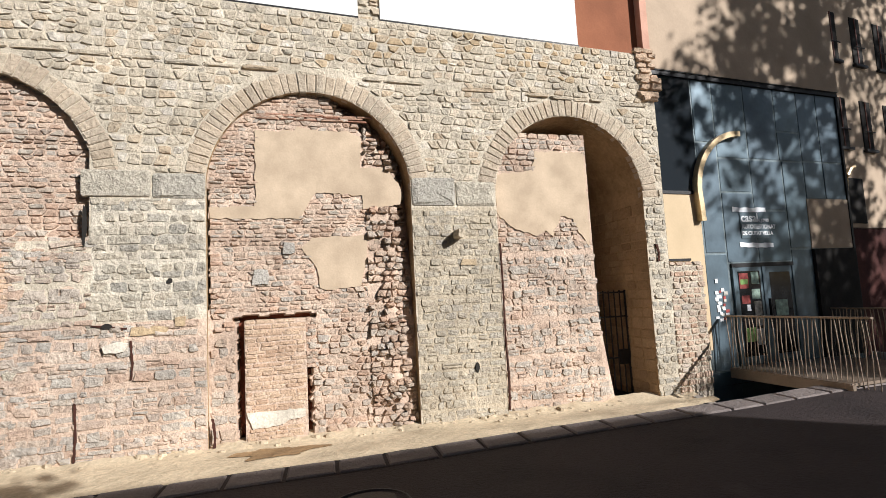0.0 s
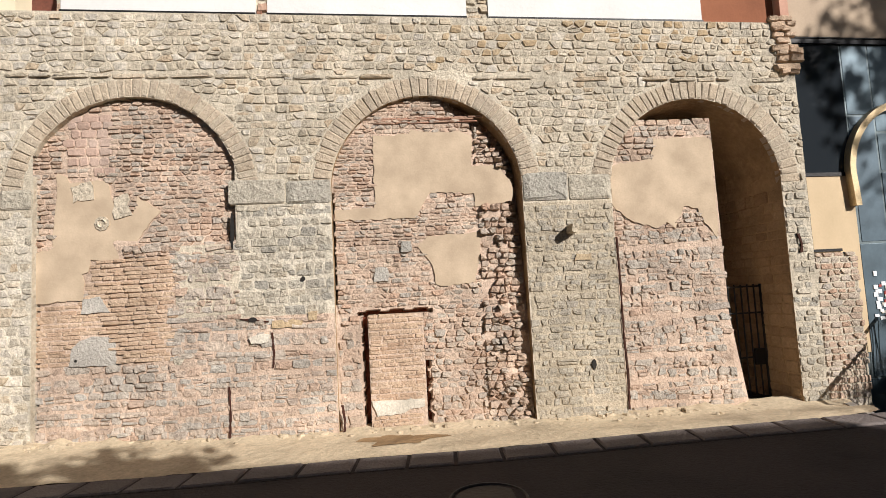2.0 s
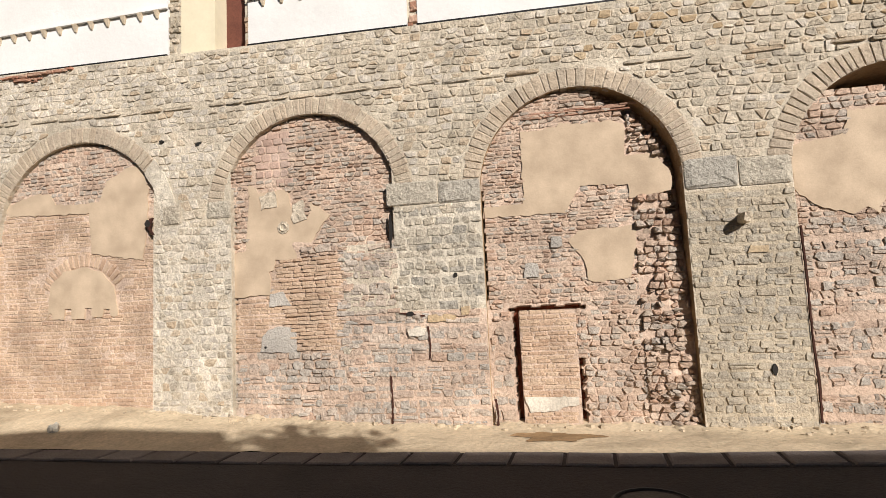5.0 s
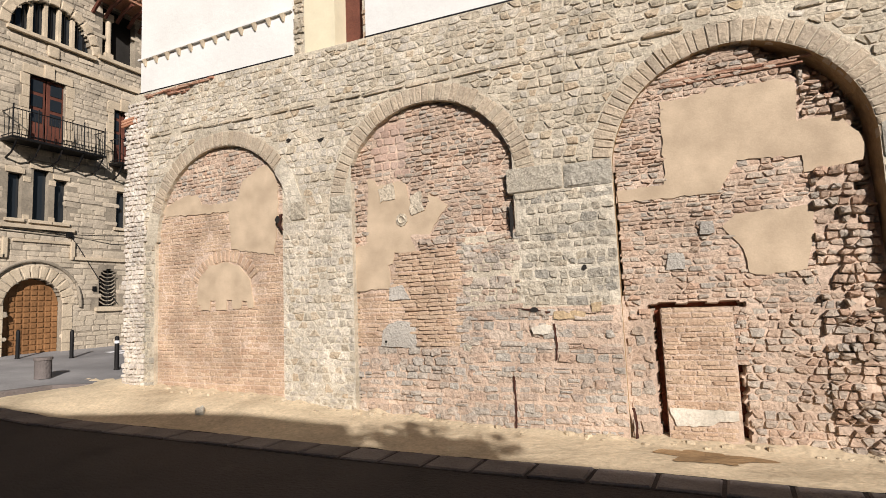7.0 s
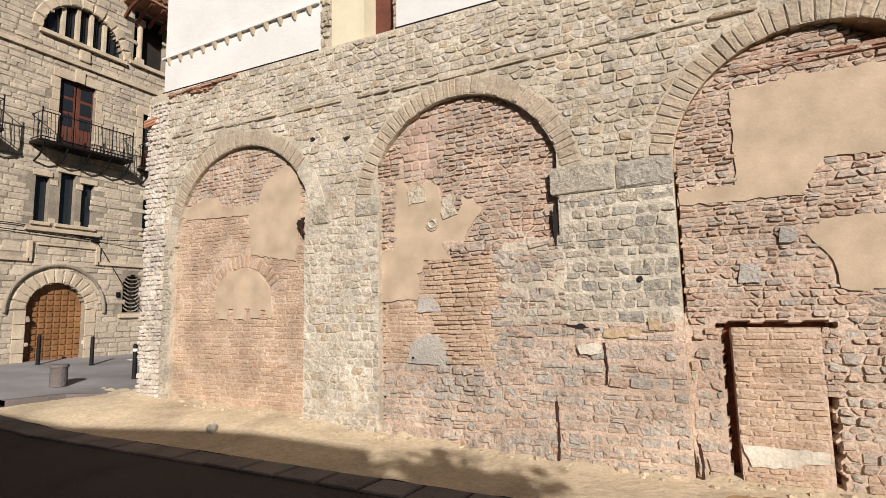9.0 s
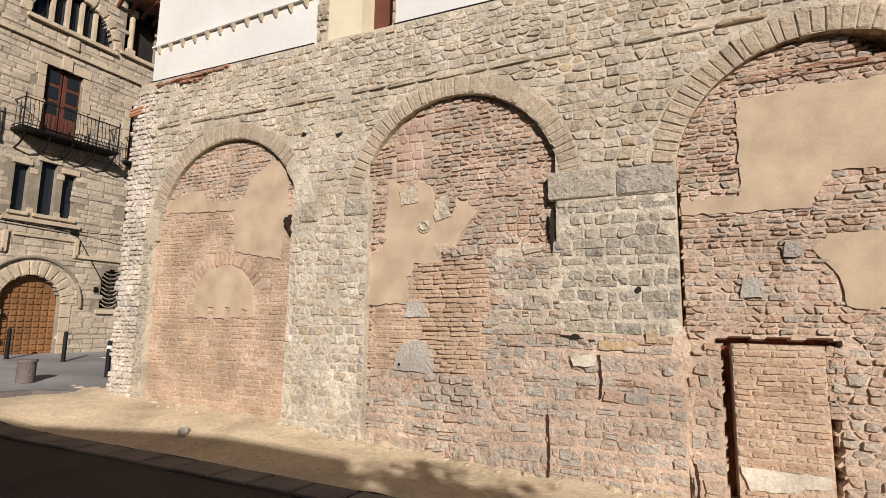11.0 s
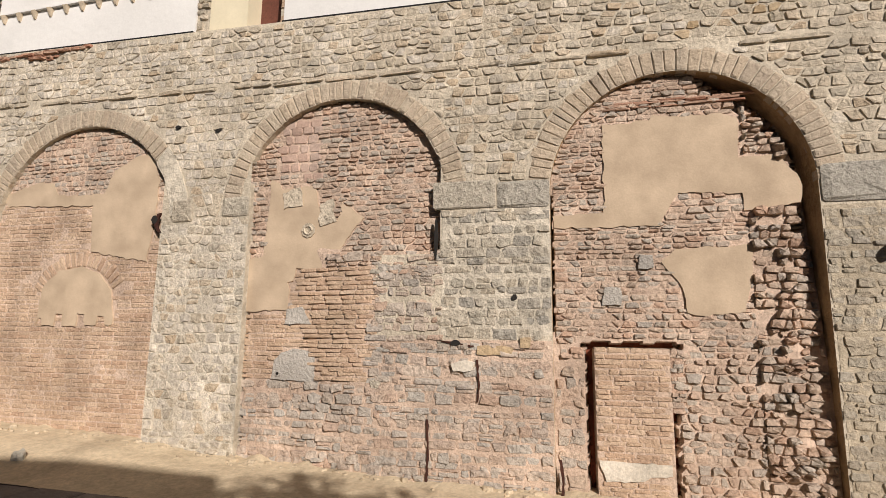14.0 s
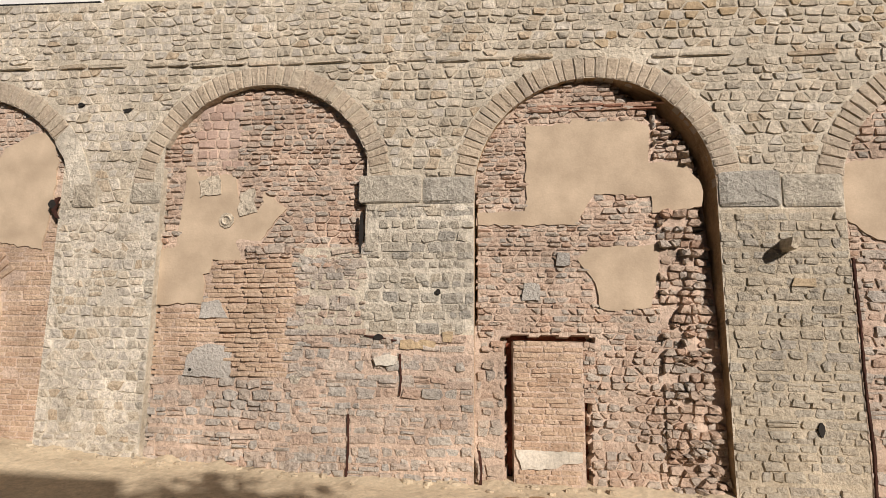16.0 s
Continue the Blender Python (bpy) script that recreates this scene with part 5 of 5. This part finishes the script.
# ---- side house beyond the entrance ----
side = empty("side_house", 14.75, 1.0, 0.0)
side.rotation_euler = (0, 0, radians(8))
tagged(side, "beige rendered house with narrow windows in tree shade", "house")
side_wall = onto(box("wall", (-0.6, 12, 0.0, 0.4, 3.0, 14), BEIGEWALL), side)
for i, (z0, z1) in enumerate(((4.95, 6.2), (7.15, 8.4), (9.4, 10.6))):
    for s in (0.5, 1.55, 2.6):
        # black box front: the unlit room is painted, not open
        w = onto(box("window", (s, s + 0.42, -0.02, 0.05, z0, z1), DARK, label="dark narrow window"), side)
        onto(box("sill", (s - 0.05, s + 0.47, -0.09, 0.03, z0 - 0.06, z0), DARKMETAL), w)
        onto(box("frame", (s + 0.19, s + 0.23, -0.035, -0.02, z0, z1), REDWOOD), w)
        onto(tube("rail", [(s, -0.08, z0 + 0.45), (s + 0.42, -0.08, z0 + 0.45)], 0.015, DARKMETAL, sides=6), w)
onto(box("window", (0.55, 1.25, -0.02, 0.05, 3.1, 4.2), DARK, label="dark wide window"), side)
onto(box("lower_wall", (-0.6, 12, 0.0, 0.4, -0.5, 2.98), DARKRED, label="dark red lower wall"), side)
onto(tube("brass_arch", [(0.35 + 0.45 * (1 - math.cos(a)), -0.1, 3.7 + 0.75 * math.sin(a)) for a in (math.pi / 2 * i / 8 for i in range(9))], 0.05, BRASS, None, "brass arch band"), side)

# ---- old stone house at the street ----
HX = -15.6
house = empty("stone_house", HX, 2.0, 0.6)
tagged(house, "grey-brown stone town house with arched portal and iron balconies", "house")
PORTAL = (1.68, 2.22, 0.79)
HOLES = [(0.90, 1.24, 4.78, 6.14), (1.53, 2.00, 4.78, 6.36), (2.18, 2.52, 4.78, 6.14), (1.37, 2.42, 7.12, 9.30), (4.12, 4.52, 4.82, 6.1), (-2.1, -1.1, 7.12, 9.30), (-2.2, -1.2, 4.78, 6.2), (4.0, 4.7, 7.05, 9.0)]
LUNETTE = (2.0, 10.62, 1.2)
SIDEWIN = (3.92, 3.05, 0.31)


def house_hole(y, z, grow=0.0):
    for a, b, c, d in HOLES:
        if a - grow < y < b + grow and c - grow < z < d + grow:
            return True
    for cy, cz, r in (PORTAL, LUNETTE, SIDEWIN):
        foot = {PORTAL: 0.4, LUNETTE: 10.62, SIDEWIN: 2.1}[(cy, cz, r)]
        if abs(y - cy) < r + grow and foot - grow < z < cz or z >= cz and math.hypot(y - cy, z - cz) < r + grow:
            return True
    if 3.55 - grow < y < 4.75 + grow and 10.75 - grow < z < 12.7:
        return True
    return False


def house_wall():
    ys, zs = np.arange(-6, 12.01, 0.06), np.arange(0.2, 13.01, 0.06)
    verts, faces, seen = [], [], {}

    def at(i, j, back):
        key = (i, j, back)
        if key not in seen:
            seen[key] = len(verts)
            verts.append((HX - (0.28 if back else 0.0), ys[i], zs[j]))
        return seen[key]

    solid = [[not house_hole(ys[i] + 0.03, zs[j] + 0.03) for j in range(len(zs) - 1)] for i in range(len(ys) - 1)]
    for i in range(len(ys) - 1):
        for j in range(len(zs) - 1):
            if solid[i][j]:
                faces.append((at(i, j, 0), at(i + 1, j, 0), at(i + 1, j + 1, 0), at(i, j + 1, 0)))
                for di, dj, a, b in ((-1, 0, (i, j), (i, j + 1)), (1, 0, (i + 1, j), (i + 1, j + 1)), (0, -1, (i, j), (i + 1, j)), (0, 1, (i, j + 1), (i + 1, j + 1))):
                    if 0 <= i + di < len(solid) and 0 <= j + dj < len(solid[0]) and not solid[i + di][j + dj]:
                        faces.append((at(*a, 0), at(*b, 0), at(*b, 1), at(*a, 1)))
    return under(mesh("wall", verts, faces, FACADEJOINT), house)


hw = house_wall()
under(box("inner_wall", (HX - 6, HX - 0.3, -6, 12, 0.2, 13.0), DARK), house)
stones = courses(-1.0, 5.6, 0.6, 12.9, (0.13, 0.19), (0.25, 0.55), 0.006, 0.5, lambda y, z: not house_hole(y, z, 0.13))
verts, faces = [], []
for o in stones:
    v, f = stone_block(o, 0, rng.uniform(0.006, 0.02))
    b = len(verts)
    verts += [(HX - py, px, pz) for px, py, pz in v]
    faces += [tuple(b + i for i in face) for face in f]
tagged(under(mesh("facade_stonework", verts, faces, FACADE), house), "coursed grey-brown facade stones", kind="stuff")


def hbox(name, y0, y1, z0, z1, out, mat, back=0.02, parent=None, label="", bevel=0.01):
    return under(box(name, (HX - back, HX + out, y0, y1, z0, z1), mat, label=label, bevel=bevel), house)


# portal ring, hood and panelled door
cy, cz, r = PORTAL
for i in range(13):
    a0, a1 = math.pi * i / 13 + 0.012, math.pi * (i + 1) / 13 - 0.012
    o = [(cy + rad * math.cos(a), cz + rad * math.sin(a)) for rad, a in ((r, a0), (r + 0.2, a0), (r + 0.4, a0), (r + 0.4, 0.5 * (a0 + a1)), (r + 0.4, a1), (r + 0.2, a1), (r, a1), (r, 0.5 * (a0 + a1)))]
    v, f = stone_block(o, 0, 0.035)
    under(mesh("voussoir", [(HX - b, a, c) for a, b, c in v], f, DRESSED), house)
under(tube("hood_mould", [(HX + 0.05, cy + 1.32 * math.cos(a), cz + 1.32 * math.sin(a)) for a in (math.pi * i / 24 - 0.08 for i in range(26))], 0.05, FACADEJOINT), house)
for y0, y1 in ((cy - r - 0.3, cy - r), (cy + r, cy + r + 0.3)):
    for k in range(4):
        hbox("jamb_stone", y0, y1, 0.62 + 0.4 * k, 1.0 + 0.4 * k, 0.03, DRESSED)
pd = under(mesh("portal_door", [(HX - 0.22, cy + (r - 0.01) * math.cos(a), max(0.62, cz + (r - 0.01) * math.sin(a))) for a in (math.pi * i / 20 for i in range(21))] + [(HX - 0.22, cy - r, 0.62), (HX - 0.22, cy + r, 0.62)], [tuple(range(21)) + (21, 22)], WOOD, None, "panelled brown wooden double door"), house)
for i in range(8):
    for j in range(14):
        y, z = cy - r + 0.11 + i * 0.197, 0.70 + j * 0.165
        if z + 0.1 < cz + math.sqrt(max(0, (r - 0.06) ** 2 - (y - cy) ** 2)):
            box("door_panel", (HX - 0.23, HX - 0.19, y - 0.075, y + 0.075, z, z + 0.13), WOOD, pd, bevel=0.015)

# windows
for a, b, c, d in HOLES:
    if d < 6.6:
        hbox("window_pane", a, b, c, d, -0.16, GLASS, 0.2, bevel=0)
        hbox("window_frame", a, a + 0.05, c, d, -0.13, FACADEJOINT, 0.2)
        hbox("lintel", a - 0.08, b + 0.08, d, d + 0.16, 0.04, DRESSED)
        hbox("sill", a - 0.08, b + 0.08, c - 0.1, c, 0.08, DRESSED)
    else:
        for y0, y1 in ((a, 0.5 * (a + b) - 0.02), (0.5 * (a + b) + 0.02, b)):
            sh = hbox("shutter", y0, y1, c, d, -0.12, REDWOOD, 0.16, label="red-brown wooden balcony door")
            for k in range(3):
                hbox("door_pane", y0 + 0.1, y1 - 0.08, c + 0.75 + 0.48 * k, c + 1.12 + 0.48 * k, -0.105, GLASS, 0.14, bevel=0)
        for k in range(6):
            for y0, y1 in ((a - 0.2 - 0.06 * (k % 2), a), (b, b + 0.2 + 0.06 * (k % 2))):
                hbox("jamb_stone", y0, y1, c + 0.36 * k, c + 0.36 * k + 0.35, 0.025, DRESSED)
        hbox("lintel", a - 0.2, b + 0.2, d, d + 0.28, 0.03, DRESSED)
        hbox("keystone", 0.5 * (a + b) - 0.14, 0.5 * (a + b) + 0.14, d, d + 0.42, 0.07, DRESSED)
for y in (1.385, 2.09):
    under(tube("colonnette", [(HX - 0.08, y, 4.78), (HX - 0.08, y, 6.0)], 0.06, DRESSED, sides=10), house)
    hbox("capital", y - 0.1, y + 0.1, 5.92, 6.08, 0.02, DRESSED, 0.18)
    hbox("base", y - 0.09, y + 0.09, 4.78, 4.92, 0.01, DRESSED, 0.17)


def balcony(y0, y1, z, deep, doors):
    b = under(box("balcony", (HX, HX + deep, y0, y1, z - 0.07, z), DARKMETAL, label="iron balcony on scrolled brackets"), house)

    def add(ob):
        ob.parent = b

    for h in (0.08, 0.82):
        add(tube("rail", [(HX, y0 + 0.03, z + h), (HX + deep - 0.03, y0 + 0.03, z + h), (HX + deep - 0.03, y1 - 0.03, z + h), (HX, y1 - 0.03, z + h)], 0.016, DARKMETAL, sides=6))
    n = int((y1 - y0) / 0.11)
    for i in range(n + 1):
        y = y0 + 0.03 + (y1 - y0 - 0.06) * i / n
        add(tube("baluster", [(HX + deep - 0.03, y, z), (HX + deep + 0.03 * (i % 2), y, z + 0.3), (HX + deep - 0.03, y, z + 0.82)], 0.009, DARKMETAL, sides=5))
        if i % 6 == 0:
            add(tube("post", [(HX + deep - 0.03, y, z), (HX + deep - 0.03, y, z + 0.95)], 0.02, DARKMETAL, sides=6))
    for y in np.arange(y0 + 0.15, y1, 0.62):
        add(tube("bracket", [(HX, y, z - 0.55), (HX + deep * 0.5, y, z - 0.42), (HX + deep - 0.05, y, z - 0.1)], 0.028, DARKMETAL, sides=6))
    for k in (0.25, 0.6, 0.9):
        for y in (y0 + 0.03, y1 - 0.03):
            add(tube("baluster", [(HX + deep * k, y, z), (HX + deep * k, y, z + 0.82)], 0.009, DARKMETAL, sides=5))


balcony(0.66, 3.36, 7.08, 0.62, 1)
balcony(3.85, 5.4, 7.02, 0.55, 1)
balcony(-2.9, -0.2, 7.08, 0.62, 1)

# mouldings
for y0, y1, z, h, out in ((-6, 12, 9.84, 0.13, 0.09), (0.7, 2.75, 4.50, 0.12, 0.10), (1.05, 2.72, 4.1, 0.08, 0.06), (2.72, 5.5, 3.62, 0.1, 0.08), (-1.5, 0.86, 3.6, 0.1, 0.08), (0.7, 3.3, 10.48, 0.12, 0.12), (3.4, 5.6, 10.62, 0.13, 0.12)):
    hbox("moulding", y0, y1, z, z + h, out, DRESSED)
for y, z0, z1 in ((2.72, 3.62, 4.2), (0.86, 3.6, 4.2)):
    hbox("moulding", y - 0.06, y + 0.06, z0, z1, 0.08, DRESSED)
# lunette window with mullions
cy, cz, r = LUNETTE
for i in range(11):
    a0, a1 = math.pi * i / 11 + 0.01, math.pi * (i + 1) / 11 - 0.01
    o = [(cy + rad * math.cos(a), cz + rad * math.sin(a)) for rad, a in ((r, a0), (r + 0.15, a0), (r + 0.3, a0), (r + 0.3, 0.5 * (a0 + a1)), (r + 0.3, a1), (r + 0.15, a1), (r, a1), (r, 0.5 * (a0 + a1)))]
    v, f = stone_block(o, 0, 0.04)
    under(mesh("voussoir", [(HX - b, a, c) for a, b, c in v], f, DRESSED), house)
under(mesh("lunette_pane", [(HX - 0.2, cy + r * math.cos(math.pi * i / 20), cz + r * math.sin(math.pi * i / 20)) for i in range(21)], [tuple(range(21))], GLASS), house)
for y in (cy - 0.62, cy - 0.2, cy + 0.2, cy + 0.62):
    hbox("mullion", y - 0.055, y + 0.055, cz, cz + math.sqrt(r * r - (y - cy) ** 2) - 0.02, -0.06, DRESSED, 0.19)
for y in np.arange(cy - 1.0, cy + 1.05, 0.2):
    hbox("glazing_bar", y - 0.012, y + 0.012, cz, cz + math.sqrt(max(0.01, r * r - (y - cy) ** 2)) - 0.02, -0.15, DARKMETAL, 0.19, bevel=0)
hbox("carved_shield", cy - 0.17, cy + 0.17, 10.05, 10.42, 0.07, DRESSED, bevel=0.05)
# barred arched window
cy, cz, r = SIDEWIN
under(mesh("window_pane", [(HX - 0.2, cy + r * math.cos(math.pi * i / 12), cz + r * math.sin(math.pi * i / 12)) for i in range(13)] + [(HX - 0.2, cy - r, 2.1), (HX - 0.2, cy + r, 2.1)], [tuple(range(15))], DARK), house)
hbox("sill", cy - 0.45, cy + 0.5, 1.95, 2.08, 0.1, DRESSED)
under(tube("grille_bar", [(HX - 0.05, cy, 2.1), (HX - 0.05, cy, 3.34)], 0.018, DARKMETAL, sides=6), house)
for k in range(9):
    z = 2.16 + 0.13 * k
    for s in (-1, 1):
        under(tube("grille_scroll", [(HX - 0.05, cy, z), (HX - 0.03, cy + s * 0.13, z + 0.02), (HX - 0.05, cy + s * 0.26, z + 0.12)], 0.022, FACADEJOINT, sides=6), house)
# corner loggia under the eaves
under(tube("loggia_column", [(HX - 0.06, 3.78, 10.75), (HX - 0.06, 3.78, 12.2)], 0.09, DRESSED, sides=12), house)
hbox("capital", 3.64, 3.92, 12.15, 12.4, 0.04, DRESSED, 0.22)
hbox("base", 3.64, 3.92, 10.75, 10.95, 0.04, DRESSED, 0.22)
eaves = under(mesh("roof", *boxes((HX - 6, HX + 0.9, 3.1, 12, 12.72, 12.9)), ROOFTILE, None, "tiled eaves on dark wooden brackets"), house)
for y in np.arange(3.2, 8, 0.42):
    under(tube("eaves_bracket", [(HX, y, 12.2), (HX + 0.35, y, 12.5), (HX + 0.85, y, 12.66)], 0.07, REDWOOD, sides=6), house)
for y in np.arange(3.15, 8, 0.2):
    under(tube("tile_row", [(HX + 0.98, y, 12.9), (HX - 2.0, y, 14.1)], 0.09, ROOFTILE, sides=7), house)
# cables on the facade
for pts in ([(HX + 0.06, -3.0, 4.62), (HX + 0.06, 0.5, 4.64), (HX + 0.06, 2.6, 4.42), (HX + 0.3, 3.6, 4.45), (HX + 0.6, 6.5, 4.75)], [(HX + 0.06, 2.6, 4.42), (HX + 0.06, 2.85, 4.1), (HX + 0.06, 3.6, 2.95), (HX + 0.06, 4.2, 2.2)], [(HX + 0.08, -3, 4.54), (HX + 0.08, 0.6, 4.45), (HX + 0.08, 2.6, 4.38)]):
    under(tube("cable", pts, 0.014, DARKMETAL, sides=5), house)
hbox("junction_box", 2.52, 2.68, 4.34, 4.48, 0.1, DARKMETAL)
hbox("wall_box", 3.38, 3.5, 2.62, 2.78, 0.05, DARKMETAL)

# ---- street at the house ----
EDGE = [(-1.6, -10.6), (-0.6, -10.45), (0.25, -9.55), (0.6, -9.0), (30, -9.0)]
verts, faces = [], []
ys = [-1.6, -1.1, -0.6, -0.2, 0.25, 0.6, 1.5, 3, 6, 10, 16, 30]
for i in range(25):
    for y in ys:
        x = -40 + (interp(y, EDGE) + 40) * (i / 24) ** 0.6
        verts.append((x, y, interp(x, KERBZ) + 0.11))
for i in range(24):
    for j in range(len(ys) - 1):
        a = i * len(ys) + j
        faces.append((a, a + len(ys), a + len(ys) + 1, a + 1))
tagged(mesh("street", verts, faces, STREET), "pale grey paved street", "road", kind="structure")
verts, faces = [], []
for y in (-1.6, -1.1, -0.6, -0.2, 0.25, 0.6):
    x = interp(y, EDGE)
    z = interp(x, KERBZ)
    verts += [(x - 0.16, y, z + 0.125), (x, y, z + 0.125), (x + 0.02, y, z + 0.11), (x + 0.02, y, z - 0.2)]
for i in range(5):
    faces += [(4 * i + k, 4 * i + 4 + k, 4 * i + 5 + k, 4 * i + 1 + k) for k in range(3)]
tagged(mesh("kerb_street", verts, faces, KERB), "stone kerb between street and sandy strip", "kerb", kind="structure")
for k in range(6):
    z = interp(-14.3 + 0.35 * k, KERBZ)
    tagged(mesh("crossing_stripe", [(-14.3 + 0.42 * k, 3.0, z + 0.118 + interp(-14.3 + 0.42 * k, KERBZ) - z), (-14.05 + 0.42 * k, 3.0, 0.118 + interp(-14.05 + 0.42 * k, KERBZ)), (-14.05 + 0.42 * k, 6.5, 0.118 + interp(-14.05 + 0.42 * k, KERBZ)), (-14.3 + 0.42 * k, 6.5, 0.118 + interp(-14.3 + 0.42 * k, KERBZ))], [(0, 1, 2, 3)], WHITE), "white painted crossing stripe", "road marking", kind="structure")


def bollard(x, y, r, h, mat, label, band=None):
    z = interp(x, KERBZ) + 0.11
    b = empty("bollard", x, y, z)
    tagged(b, label, "bollard", "street bollards")
    under(tube("post", [(x, y, z), (x, y, z + h * 0.86), (x, y, z + h * 0.97), (x, y, z + h)], [r, r, r * 0.9, r * 0.5], mat, sides=14), b)
    under(tube("collar", [(x, y, z), (x, y, z + 0.03)], r * 1.25, mat, sides=14), b)
    if band:
        under(tube("band", [(x, y, z + h * 0.78), (x, y, z + h * 0.86)], r * 1.06, band, sides=14), b)


bollard(-11.2, 1.33, 0.055, 0.86, DARKMETAL, "slim black bollard with a white band", WHITE)
bollard(-14.9, 0.95, 0.05, 0.8, DARKMETAL, "slim dark grey bollard")
bollard(-13.9, 1.8, 0.05, 0.8, DARKMETAL, "slim dark grey bollard")
bin_z = interp(-11.95, KERBZ)
stub = empty("litter_bin", -11.4, -0.27, interp(-11.4, KERBZ) + 0.11)
tagged(stub, "squat round grey concrete bin on the pavement", "bin")
bx, by, bz = stub.location
under(tube("drum", [(bx, by, bz), (bx, by, bz + 0.42)], 0.17, KERB, sides=18), stub)
under(tube("rim", [(bx, by, bz + 0.42), (bx, by, bz + 0.48)], 0.19, KERB, sides=18), stub)

# ---- small things on the ground ----
v, f = stone_block([(-0.08, -0.03), (-0.03, -0.06), (0.05, -0.05), (0.09, 0), (0.07, 0.05), (0.0, 0.07), (-0.06, 0.05), (-0.09, 0.01)], 0, 0.09)
rock = mesh("stone_lump", [(a - 5.5, c - 1.0, -b + strip_z(-5.5, -1.0) + 0.02) for a, b, c in v], f, ASHLAR)
tagged(rock, "small loose stone lying on the sandy strip", "stone")
stain_v, stain_f = [], []
for i in range(9):
    for j in range(36):
        a = 2 * math.pi * j / 36
        edge = 1 + 0.35 * math.sin(2 * a + 0.6) * math.cos(a) + 0.18 * math.sin(5 * a) + 0.08 * math.sin(11 * a)
        px, py = 2.25 + 0.52 * edge * i / 8 * math.cos(a), -0.66 + 0.30 * edge * i / 8 * math.sin(a)
        stain_v.append((px, py, strip_z(px, py) + 0.007))
for i in range(8):
    for j in range(36):
        stain_f.append((36 * i + j, 36 * i + (j + 1) % 36, 36 * i + 36 + (j + 1) % 36, 36 * i + 36 + j))
mesh("damp_patch", stain_v, stain_f, WETDIRT, strip, "damp brown stain")
cover = empty("manhole_cover", 3.15, -2.98, 0.0)
tagged(cover, "round cast-iron manhole cover set in the asphalt", "manhole cover")
mz = ground_z(3.15, -2.98)
under(tube("lid", [(3.15, -2.98, mz - 0.02), (3.15, -2.98, mz + 0.006)], 0.32, DARKMETAL, sides=28), cover)
under(tube("ring", [(3.15 + 0.37 * math.cos(a), -2.98 + 0.37 * math.sin(a), mz + 0.004) for a in (i * math.pi / 14 for i in range(29))], 0.018, DARKMETAL, sides=6), cover)

# ---- trees across the road, whose shade falls on wall and entrance ----
tree(8.0, -12.9, 5.0, 6.5, 1.0, 70, 5, "leafy street tree across the road")
tree(21.9, -11.2, 7, 13.4, 2.8, 210, 1, "tall leafy street tree across the road")
tree(26.0, -10.8, 7, 14.2, 3.4, 190, 2, "tall leafy street tree across the road")
tree(22.4, -12.4, 5, 7.3, 2.1, 240, 3, "dense leafy street tree across the road")
tree(24.7, -12.6, 5, 9.7, 2.9, 290, 4, "dense leafy street tree across the road")
